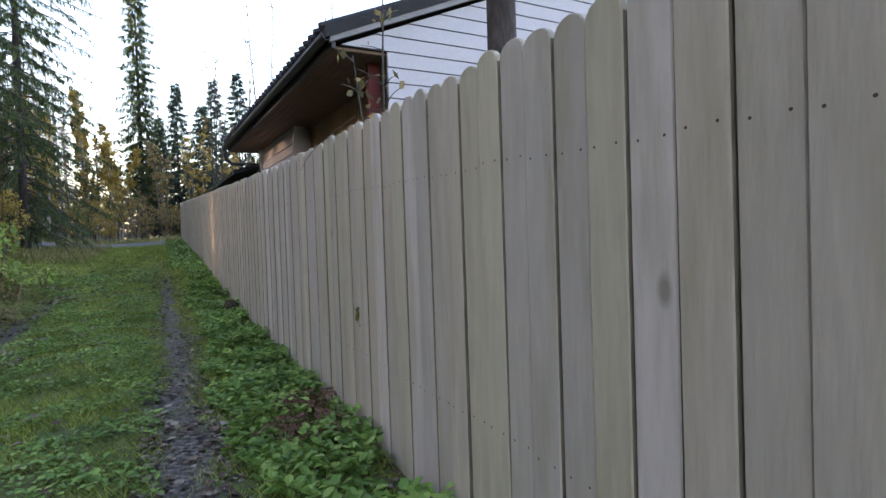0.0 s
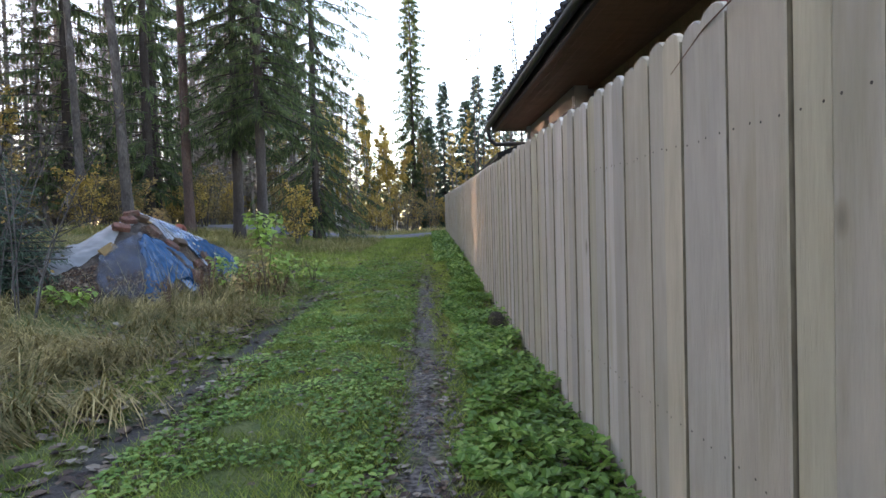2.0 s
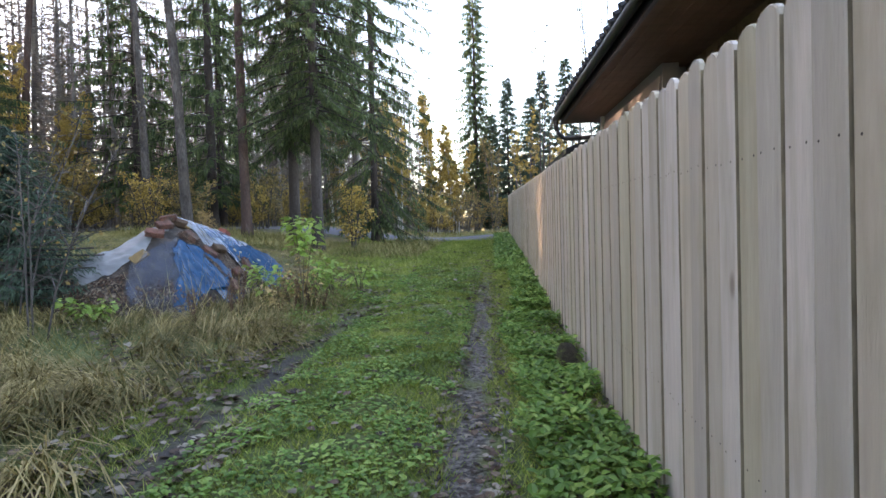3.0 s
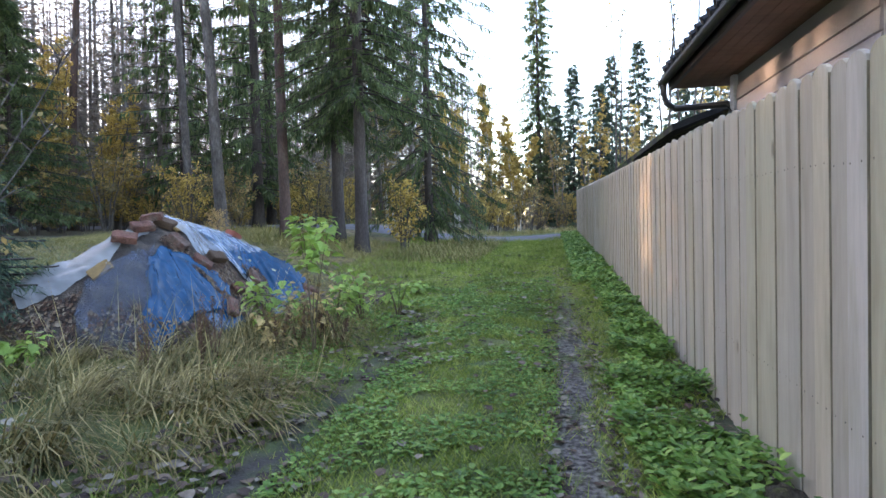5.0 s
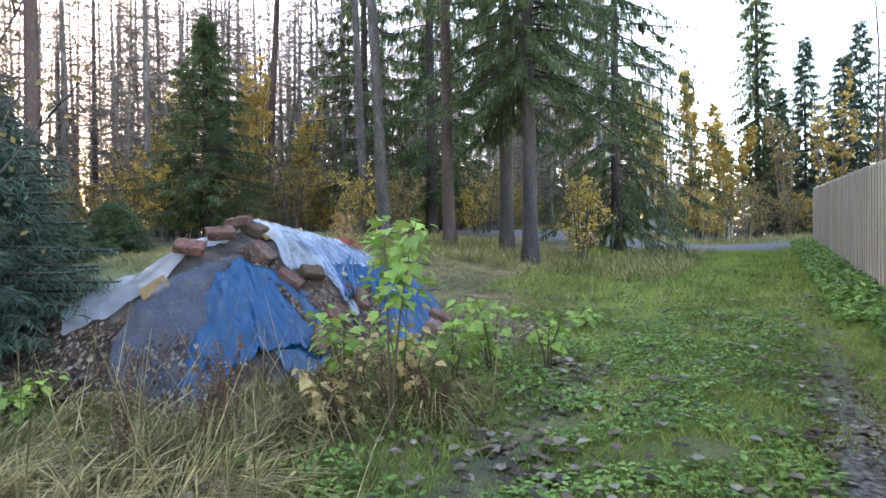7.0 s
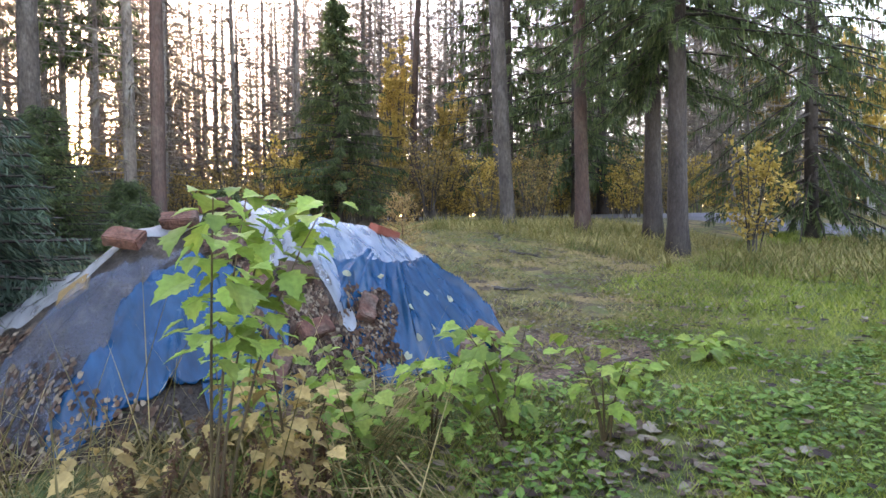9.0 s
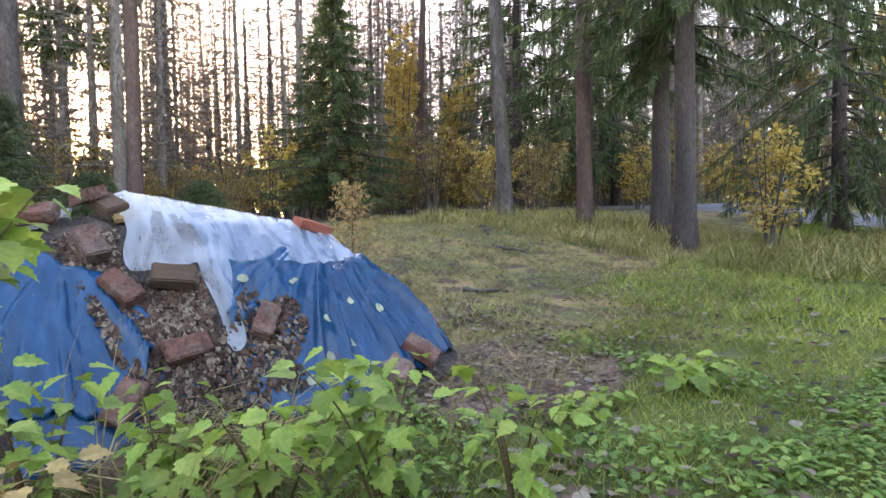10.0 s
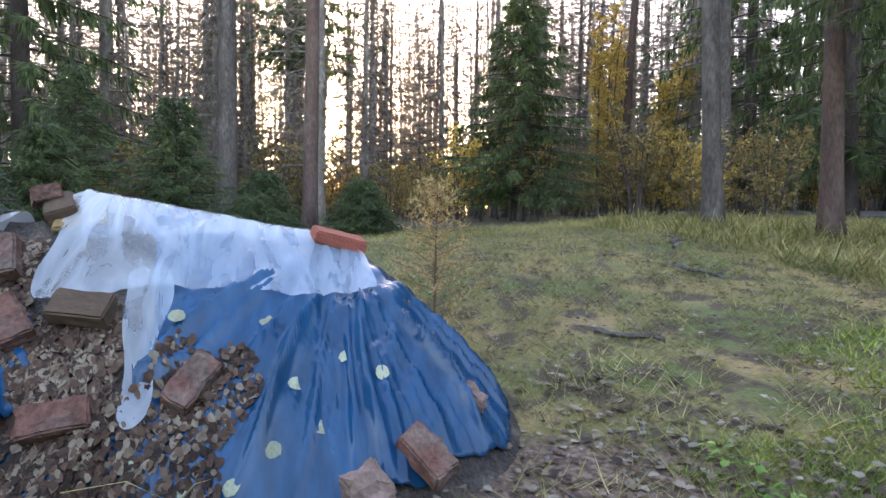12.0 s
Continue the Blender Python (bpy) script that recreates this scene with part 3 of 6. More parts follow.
# ---------------------------------------------------------------- road
def build_road():
    acc = Acc()
    n = 60
    v = []
    for k in range(n + 1):
        x = -60 + 75 * k / n
        c = 29.9 + 0.02 * (x + 3) + 0.002 * (x + 3) ** 2 * (x < -3)
        for j in range(7):
            y = c - 3.3 + 6.6 * j / 6
            v.append((x, y, float(height(x, y)) + (0.03 + 0.05 * math.sin(math.pi * j / 6) if 0 < j < 6 else -0.05)))
    f = [(k * 7 + j, (k + 1) * 7 + j, (k + 1) * 7 + j + 1, k * 7 + j + 1) for k in range(n) for j in range(6)]
    acc.add(v, f)
    ob = new("road", acc.mesh("road", material("gravel", (0.13, 0.125, 0.14), rough=0.95, var=0.3, scale=1.5, fine=40, bump=0.7), True))
    return tagged(ob, "grey gravel road crossing beyond the grass", "road", kind="structure")


road = build_road()

# ---------------------------------------------------------------- trees
BARK_SPRUCE = material("spruce_bark", (0.045, 0.035, 0.032), rough=0.95, var=0.4, scale=2.5, fine=30, bump=0.8, bump_scale=14, stretch=(1, 1, 0.35), stain=(0.085, 0.075, 0.07), stain_scale=4)
BARK_PINE = material("pine_bark", (0.075, 0.045, 0.038), rough=0.95, var=0.4, scale=2.5, fine=26, bump=0.9, bump_scale=10, stretch=(1, 1, 0.35), stain=(0.10, 0.085, 0.075), stain_scale=4)
BARK_GREY = material("grey_bark", (0.062, 0.052, 0.048), rough=0.95, var=0.5, scale=3, fine=22, bump=0.9, bump_scale=9, stain=(0.12, 0.11, 0.105), stain_scale=5, stain_amount=0.7, stretch=(1, 1, 0.4))
# bark of the far trees, lightened to put distance haze into the colour
BARK_HAZY = material("hazy_bark", (0.135, 0.112, 0.10), rough=0.95, var=0.4, scale=3, fine=22, bump=0.8, bump_scale=9, stain=(0.22, 0.21, 0.20), stain_scale=5, stain_amount=0.7, stretch=(1, 1, 0.4))
BARK_BIRCH = material("birch_bark", (0.55, 0.52, 0.47), rough=0.8, var=0.3, scale=6, fine=14, bump=0.2, stretch=(1, 1, 3), stain=(0.04, 0.035, 0.03), stain_scale=5, stain_amount=0.9)
NEEDLE = material("spruce_needles", (0.03, 0.05, 0.02), rough=0.7, var=0.25, scale=0.6, fine=8, bump=0, island=0.8,
                  tones=((0.034, 0.056, 0.026), (0.075, 0.115, 0.047), (0.14, 0.19, 0.075)), translucent=0.5)
# needles greyed and lightened: haze and backlight are put into the tones
NEEDLE_HAZY = material("thin_hazy_needles", (0.05, 0.06, 0.03), rough=0.8, var=0.3, scale=0.6, fine=8, bump=0, island=0.8,
                       tones=((0.075, 0.068, 0.056), (0.125, 0.112, 0.086), (0.19, 0.165, 0.125)), translucent=0.35)
NEEDLE_BLUE = material("young_spruce_needles", (0.05, 0.09, 0.05), rough=0.7, var=0.25, scale=0.6, fine=8, bump=0, island=0.8,
                       tones=((0.02, 0.045, 0.03), (0.045, 0.085, 0.055), (0.09, 0.14, 0.09)), translucent=0.25)
LEAF_YELLOW = material("yellow_leaves", (0.4, 0.25, 0.04), rough=0.6, var=0.25, scale=0.5, fine=6, bump=0, island=1.0,
                       tones=((0.22, 0.16, 0.04), (0.44, 0.30, 0.07), (0.58, 0.42, 0.13)), translucent=0.5)
LEAF_OLIVE = material("olive_leaves", (0.15, 0.14, 0.04), rough=0.6, var=0.3, scale=0.5, fine=6, bump=0, island=1.0,
                      tones=((0.11, 0.095, 0.045), (0.23, 0.18, 0.07), (0.38, 0.25, 0.09)), translucent=0.45)
LEAF_GREEN = material("green_leaves", (0.1, 0.2, 0.03), rough=0.5, var=0.25, scale=2, fine=30, bump=0.05, island=0.8,
                      tones=((0.10, 0.20, 0.03), (0.20, 0.34, 0.05), (0.33, 0.42, 0.08)), translucent=0.4)


def trunk_acc(h, r, bend, r0, sides=12, flare=1.5, top=0.12):
    acc = Acc()
    pts, rad = [], []
    n = 14
    for k in range(n + 1):
        s = (k / n) ** 1.4
        pts.append((bend[0] * s * (1 + 0.4 * math.sin(s * 7 + r0)), bend[1] * s * (1 + 0.4 * math.cos(s * 5 + r0)), h * s - (0.25 if k == 0 else 0)))
        rad.append(r * (1 - (1 - top) * s) * (1 + (flare - 1) * math.exp(-s * h / 0.35)))
    acc.tube(pts, rad, sides)
    return acc, pts


def along(pts, z):
    zs = [p[2] for p in pts]
    return np.array([np.interp(z, zs, [p[0] for p in pts]), np.interp(z, zs, [p[1] for p in pts]), z])


def spruce_crown(pts, h, z0, reach, n, sprays, seed, size=0.42, width=0.075, droop=0.35, dead=0.0, curtain=0.6, top_power=0.75, asym=(0, 0), steps=6):
    """Whorls of drooping limbs with hanging needle sprays. Returns limbs and needles."""
    r = np.random.default_rng(seed)
    limbs, need = Acc(), Acc()
    for k in range(n):
        u = ((k + r.uniform(0, 1)) / n) ** 1.25
        z = z0 + (h - 0.2 - z0) * u
        a = k * 2.399 + r.uniform(-0.4, 0.4)
        prof = (1 - u) ** top_power * (0.55 + 0.45 * min(1, u * 5 + 0.3))
        ln = reach * prof * r.uniform(0.65, 1.15) + 0.15
        ln *= 1 + asym[0] * math.cos(a) + asym[1] * math.sin(a)
        hd = np.array([math.cos(a), math.sin(a), 0])
        sd = np.array([-math.sin(a), math.cos(a), 0])
        p0 = along(pts, z)
        dr = droop * r.uniform(0.7, 1.3) * (1 - 0.5 * u)
        S = np.linspace(0, 1, steps)
        path = [p0 + hd * ln * s + np.array([0, 0, 1]) * ln * (0.10 * s - dr * s ** 1.5 * 1.2 + 0.28 * dr * s ** 3) for s in S]
        limbs.tube(path, [0.012 + 0.010 * ln * (1 - s) ** 1.2 * 0.8 for s in S], 3, False)
        if r.uniform() < dead:
            continue
        m = max(3, int(sprays * (0.35 + 0.65 * ln / max(reach, 0.1))))
        s = r.uniform(0.18, 1.0, m)
        base = np.stack([np.interp(s, S, [p[j] for p in path]) for j in range(3)], 1)
        for kind in (0, 1, 2, 3):
            sc = size * r.uniform(0.6, 1.25, m) * (1.15 - 0.5 * s)
            if kind < 2:
                side = 1 if kind else -1
                D = unit(hd * r.uniform(0.4, 1.0, (m, 1)) + sd * side * r.uniform(0.4, 1.0, (m, 1)) + np.array([0, 0, -1]) * r.uniform(0.1, 0.7, (m, 1)))
                N = unit(np.cross(D, np.array([0, 0, 1.0])) + r.normal(0, 0.35, (m, 3)))
            else:
                D = unit(np.array([0, 0, -1.0]) * curtain + hd * r.uniform(-0.1, 0.5, (m, 1)) + sd * r.uniform(-0.45, 0.45, (m, 1)))
                N = unit(np.cross(D, r.normal(0, 1, (m, 3))))
            need.diamonds(base + r.normal(0, 0.03, (m, 3)), D, N, sc, width * r.uniform(0.7, 1.3, m) * sc / size, 0.4)
    return limbs, need


def spruce(name, x, y, h, r, z0, reach, n, sprays, seed, label, bark=None, needles=None, bend=(0, 0), **kw):
    T = thing(name, pose(x, y, float(height(x, y)) - 0.02), label, "tree", "trees of the wood")
    acc, pts = trunk_acc(h, r, bend, seed, top=0.08)
    tr = part("trunk", acc, bark or BARK_SPRUCE, T, smooth=True)
    limbs, need = spruce_crown(pts, h, z0, reach, n, sprays, seed, **kw)
    part("bough", limbs, bark or BARK_SPRUCE, T, kind="stuff")
    part("crown", need, needles or NEEDLE, T, kind="stuff")
    return T


def pine(name, x, y, h, r, seed, label, bend=(0, 0), n=46, bark=None, low=0.55):
    T = thing(name, pose(x, y, float(height(x, y)) - 0.02), label, "tree", "trees of the wood")
    acc, pts = trunk_acc(h, r, bend, seed, top=0.3)
    part("trunk", acc, bark or BARK_PINE, T, smooth=True)
    g = np.random.default_rng(seed)
    limbs, need = Acc(), Acc()
    for k in range(n):
        u = (k + g.uniform()) / n
        z = h * (low + (1 - low) * u)
        a = k * 2.399 + g.uniform(-0.5, 0.5)
        ln = (0.6 + 2.0 * math.sin(math.pi * min(1, 0.25 + 0.75 * u))) * g.uniform(0.6, 1.2)
        p0 = along(pts, min(z, h - 0.05))
        hd = np.array([math.cos(a), math.sin(a), g.uniform(0.0, 0.5)])
        path = [p0, p0 + hd * ln * 0.5, p0 + hd * ln + np.array([0, 0, 0.15 * ln])]
        limbs.tube(path, [0.04, 0.025, 0.01], 3, False)
        m = 26
        s = g.uniform(0.45, 1.05, (m, 1))
        base = p0 + hd * ln * s + g.normal(0, 0.16, (m, 3))
        D = unit(g.normal(0, 1, (m, 3)) + np.array([0, 0, 0.5]))
        N = unit(np.cross(D, g.normal(0, 1, (m, 3))))
        need.diamonds(base, D, N, g.uniform(0.2, 0.42, m), g.uniform(0.06, 0.13, m))
    part("bough", limbs, bark or BARK_PINE, T, kind="stuff")
    part("crown", need, material("pine_needles", (0.05, 0.08, 0.03), rough=0.7, var=0.25, scale=0.6, fine=8, bump=0, island=0.8,
                                 tones=((0.03, 0.045, 0.022), (0.055, 0.075, 0.035), (0.09, 0.10, 0.05)), translucent=0.25), T, kind="stuff")
    return T


def broadleaf(name, x, y, h, stems, spread, leaves, leaf, mat, bark, seed, label, category="bush", group="", low=0.15, r0=0.02):
    """Slender stems with side twigs and many small leaves."""
    T = thing(name, pose(x, y, float(height(x, y)) - 0.02), label, category, group)
    g = np.random.default_rng(seed)
    wood, lv = Acc(), Acc()
    for s in range(stems):
        a = g.uniform(0, 2 * math.pi)
        off = np.array([math.cos(a), math.sin(a), 0]) * spread * 0.25 * g.uniform(0, 1)
        lean = np.array([math.cos(a), math.sin(a), 0]) * spread * g.uniform(0.2, 0.8)
        hh = h * g.uniform(0.65, 1.0)
        S = np.linspace(0, 1, 6)
        path = np.array([off + lean * t ** 1.5 + np.array([0, 0, hh * t]) + g.normal(0, 0.02 * h * 0.3, 3) * t for t in S])
        wood.tube(path, [r0 * h * 0.35 * (1 - 0.85 * t) + 0.003 for t in S], 5, False)
        nt = max(5, int(hh * 5))
        for k in range(nt):
            t = low + (1 - low) * g.uniform() ** 0.8
            p = np.array([np.interp(t, S, path[:, j]) for j in range(3)])
            b = g.uniform(0, 2 * math.pi)
            ln = (0.18 + 0.22 * spread) * (1.15 - t) * g.uniform(0.6, 1.4) + 0.12
            d = np.array([math.cos(b), math.sin(b), g.uniform(0.2, 0.9)])
            tw = [p, p + d * ln * 0.5, p + d * ln * np.array([1, 1, 0.75])]
            wood.tube(tw, [0.008, 0.005, 0.002], 3, False)
            m = max(2, int(leaves / (stems * nt)))
            q = g.uniform(0.25, 1.1, (m, 1))
            P = p + d * ln * q + g.normal(0, 0.07 * (0.5 + 0.2 * spread), (m, 3))
            D = unit(g.normal(0, 1, (m, 3)) + np.array([0, 0, -0.4]))
            N = unit(np.cross(D, g.normal(0, 1, (m, 3))))
            L = leaf * g.uniform(0.6, 1.3, m)
            lv.diamonds(P, D, N, L, L * 0.62, 0.45)
    part("stem", wood, bark, T, kind="stuff")
    part("foliage", lv, mat, T, kind="stuff")
    return T


# ---------------------------------------------------------------- covered heap
RIDGE = ((-5.38, 9.62, 1.18), (-4.98, 9.82, 1.46), (-4.95, 10.62, 1.66), (-4.86, 11.80, 1.44), (-4.80, 12.02, 1.36))


def heap_top(x, y, rough=1.0):
    """Height of the heap's surface above the world's zero, and how far down its side a place lies (0 ridge, 1 foot)."""
    x, y = np.asarray(x, float), np.asarray(y, float)
    best = np.full(x.shape, 1e9)
    out_t, out_q, out_a = np.zeros(x.shape), np.zeros(x.shape), np.zeros(x.shape)
    g = height(x, y)
    for a, b in zip(RIDGE, RIDGE[1:]):
        ax, ay, bx, by = a[0], a[1], b[0], b[1]
        L2 = (bx - ax) ** 2 + (by - ay) ** 2
        t = np.clip(((x - ax) * (bx - ax) + (y - ay) * (by - ay)) / L2, 0, 1)
        dx, dy = x - (ax + t * (bx - ax)), y - (ay + t * (by - ay))
        d = np.hypot(dx, dy)
        ang = np.arctan2(dy, dx)
        c, s = np.cos(ang), np.sin(ang)
        R = np.where(c > 0, 1.22, 1.35) * c * c + np.where(s > 0, 0.83, 0.95) * s * s
        q = d / R
        top = a[2] + t * (b[2] - a[2])
        better = q < best
        best = np.where(better, q, best)
        out_t, out_a = np.where(better, top, out_t), np.where(better, ang, out_a)
    q = np.clip(best, 0, 1.3)
    prof = 1 - q ** 1.25
    lump = rough * 0.035 * (np.sin(7.3 * x + 2 * np.sin(5.1 * y)) * np.sin(6.7 * y + 1.5 * np.sin(4.3 * x)) + 0.5 * np.sin(17 * x + 3 * np.sin(13 * y)) * np.sin(15 * y)) * np.clip(1.1 - q, 0, 1)
    return g + (out_t - g) * prof + lump * np.clip(q * 4, 0.25, 1), best, out_a


FANS = {1: (-4.70, 11.98, 0.25), 4: (-4.72, 10.22, 0.4), 5: (-4.68, 10.20, 0.4)}      # corner of each sheet from which its creases fan out


def drape_height(X, Y, lift, fold, seed):
    """The sheet's height over the heap: sharp creases that fan out from the corner of the main sheet, or run down the others."""
    Z, q, ang = heap_top(X, Y, 0.7)
    ridge = lambda v, k: (1 - np.abs(np.sin(v))) ** k
    slow = np.sin(2.3 * Y + 1.7 * X + seed)
    run = Y + 0.42 * X
    along_slope = ridge(7 * run + 2.2 * slow, 2.5) * 1.2 + ridge(16 * run + 2.5 * np.sin(2.2 * X + seed) + slow, 3.5) * 0.8 + ridge(39 * run + 3 * np.sin(3.1 * X + seed), 4) * 0.25
    if seed in FANS:
        cx, cy, reach = FANS[seed]
        arc, far = np.arctan2(Y - cy, X - cx), np.hypot(Y - cy, X - cx)
        fan = ridge(6 * arc + 0.5 * np.sin(3 * far), 3) * 1.6 + ridge(15 * arc + 0.9 * np.sin(4 * far + 1), 4) * 0.9 + ridge(37 * arc + 1.6 * np.sin(5 * far), 4) * 0.4
        w = np.clip(far * 2.2 - 0.15, 0, 1) * np.clip(1.5 - 0.55 * far, 0.35, 1)
        if seed == 1:
            w = w * np.clip((X + 4.62) * 4, 0.08, 1)
        F = fold * (fan - 0.45) * w + reach * fold * (along_slope - 0.5) * np.clip((X + 4.62) * 4, 0.1, 1)
    else:
        F = fold * (along_slope - 0.5) * np.clip(q * 1.3, 0.15, 1)
    F = F + fold * 0.3 * np.abs(np.sin(13 * X + 9 * Y + 3 * np.sin(5 * Y + seed))) ** 2
    F = F * np.clip((1.03 - q) * 5, 0.12, 1)
    return np.maximum(Z + lift * np.clip((1.05 - q) * 5, 0.3, 1) + F, height(X, Y) + 0.012)


def drape(name, x0, x1, y0, y1, step, inside, lift, mat, parent, fold, label, thick=0.004, seed=0):
    """A sheet laid over the heap where inside() says so."""
    xs, ys = np.arange(x0, x1, step), np.arange(y0, y1, step)
    X, Y = np.meshgrid(xs, ys)
    q = heap_top(X, Y)[1]
    keep = inside(X, Y, q)
    ids = -np.ones(X.shape, int)
    ids[keep] = np.arange(keep.sum())
    ok = keep[:-1, :-1] & keep[1:, :-1] & keep[:-1, 1:] & keep[1:, 1:]
    F4 = np.stack([ids[:-1, :-1][ok], ids[:-1, 1:][ok], ids[1:, 1:][ok], ids[1:, :-1][ok]], 1)
    V = np.stack([X[keep], Y[keep]], 1)
    E = np.concatenate([F4[:, [0, 1]], F4[:, [1, 2]], F4[:, [2, 3]], F4[:, [3, 0]]])
    E.sort(axis=1)
    key, cnt = np.unique(E, axis=0, return_counts=True)
    rim = key[cnt == 1]
    for _ in range(10):
        tot, num = np.zeros_like(V), np.zeros(len(V))
        for a, b in ((0, 1), (1, 0)):
            np.add.at(tot, rim[:, a], V[rim[:, b]])
            np.add.at(num, rim[:, a], 1)
        on = num > 0
        V[on] = V[on] * 0.4 + 0.6 * tot[on] / num[on][:, None]
    V = np.column_stack([V, drape_height(V[:, 0], V[:, 1], lift, fold, seed)])
    used = np.unique(F4)
    again = -np.ones(len(V), int)
    again[used] = np.arange(len(used))
    V, F4 = V[used], again[F4]
    acc = Acc()
    acc.v, acc.f, acc.n = [V], F4.tolist(), len(V)
    ob = part(name, acc, mat, parent, label, True)
    if mat is BLUE:
        sol = ob.modifiers.new("thickness", "SOLIDIFY")
        sol.thickness = thick
    return ob


def plastic_material(name, tint, clear, rough):
    m = bpy.data.materials.new(name)
    m.use_nodes = True
    n, l = m.node_tree.nodes, m.node_tree.links
    b = n["Principled BSDF"]
    b.inputs["Base Color"].default_value = (*tint, 1)
    b.inputs["Roughness"].default_value = rough
    tr, tl, m1, m2 = n.new("ShaderNodeBsdfTransparent"), n.new("ShaderNodeBsdfTranslucent"), n.new("ShaderNodeMixShader"), n.new("ShaderNodeMixShader")
    tl.inputs["Color"].default_value = (*tint, 1)
    m1.inputs[0].default_value = 0.35
    l.new(b.outputs[0], m1.inputs[1])
    l.new(tl.outputs[0], m1.inputs[2])
    tc, nz, mr = n.new("ShaderNodeTexCoord"), n.new("ShaderNodeTexNoise"), n.new("ShaderNodeMapRange")
    nz.inputs["Scale"].default_value, nz.inputs["Detail"].default_value, nz.inputs["Distortion"].default_value = 2.6, 6, 1.2
    mp = n.new("ShaderNodeMapping")
    mp.inputs["Scale"].default_value, mp.inputs["Rotation"].default_value = (0.7, 2.6, 0.7), (0, 0, 0.5)
    l.new(tc.outputs["Object"], mp.inputs["Vector"])
    l.new(mp.outputs[0], nz.inputs["Vector"])
    l.new(nz.outputs["Fac"], mr.inputs["Value"])
    mr.inputs["From Min"].default_value, mr.inputs["From Max"].default_value = 0.3, 0.7
    mr.inputs["To Min"].default_value, mr.inputs["To Max"].default_value = clear * 0.72, min(1, clear * 1.25)
    l.new(mr.outputs[0], m2.inputs[0])
    l.new(m1.outputs[0], m2.inputs[1])
    l.new(tr.outputs[0], m2.inputs[2])
    bp, nb = n.new("ShaderNodeBump"), n.new("ShaderNodeTexNoise")
    nb.inputs["Scale"].default_value, nb.inputs["Detail"].default_value, nb.inputs["Distortion"].default_value = 4, 6, 1.0
    l.new(mp.outputs[0], nb.inputs["Vector"])
    l.new(nb.outputs["Fac"], bp.inputs["Height"])
    bp.inputs["Strength"].default_value, bp.inputs["Distance"].default_value = 0.3, 0.03
    l.new(bp.outputs[0], b.inputs["Normal"])
    l.new(m2.outputs[0], n["Material Output"].inputs["Surface"])
    return m


def tarp_material():
    """Thin glossy blue film, its sky sheen painted as paler streaks down the slope."""
    m = material("blue_tarp", (0.0008, 0.046, 0.112), rough=0.2, var=0.35, scale=1.3, fine=6, bump=0.3, bump_scale=6.0, spec=0.32, stretch=(0.7, 2.4, 1.0),
                 stain=(0.02, 0.072, 0.125), stain_scale=2.0, stain_amount=0.35)
    n, l = m.node_tree.nodes, m.node_tree.links
    b = n["Principled BSDF"]
    st = n.new("ShaderNodeTexNoise")
    st.inputs["Scale"].default_value, st.inputs["Detail"].default_value = 3.0, 5
    mr = n.new("ShaderNodeMapRange")
    mr.inputs["From Min"].default_value, mr.inputs["From Max"].default_value = 0.35, 0.7
    mr.inputs["To Min"].default_value, mr.inputs["To Max"].default_value = 0.06, 0.32
    l.new(next(k for k in n if k.type == "MAPPING").outputs[0], st.inputs["Vector"])
    l.new(st.outputs["Fac"], mr.inputs["Value"])
    l.new(mr.outputs[0], b.inputs["Roughness"])
    return m


BLUE = tarp_material()
CLEAR = plastic_material("clear_plastic", (0.66, 0.73, 0.82), 0.64, 0.10)
GREYPL = plastic_material("dull_plastic", (0.13, 0.17, 0.25), 0.66, 0.15)
MILKY = plastic_material("milky_plastic", (0.46, 0.48, 0.51), 0.42, 0.22)


def edge(v, k, s=0.0, a=0.05):
    return a * (np.sin(k * v + s) + 0.6 * np.sin(2.7 * k * v + 2 * s))


def within(x, y, corners, jag=0.03):
    """True inside a sheet's outline, whose edge is a little ragged."""
    x, y = x + edge(y, 9, 0.7, jag), y + edge(x, 8, 1.9, jag)
    inside = np.zeros(np.shape(x), bool)
    for (ax, ay), (bx, by) in zip(corners, corners[1:] + corners[:1]):
        if ay != by:
            inside ^= ((ay > y) != (by > y)) & (x < (bx - ax) * (y - ay) / (by - ay) + ax)
    return inside


FLANK = ((-4.66, 10.14), (-4.36, 10.50), (-4.08, 10.62), (-3.92, 10.5), (-3.92, 9.9), (-4.0, 9.5), (-3.93, 9.18), (-4.2, 9.16), (-4.33, 9.46), (-4.47, 9.6))
FILM = ((-4.68, 10.16), (-4.40, 9.62), (-4.14, 9.25), (-4.16, 9.02), (-4.65, 8.9), (-4.77, 9.06), (-4.93, 9.34), (-4.82, 9.47), (-4.66, 9.78))
PALE = ((-4.80, 10.2), (-4.80, 9.52), (-4.94, 9.33), (-5.15, 9.05), (-5.4, 8.95), (-5.75, 9.3), (-5.6, 10.1), (-5.0, 10.35))


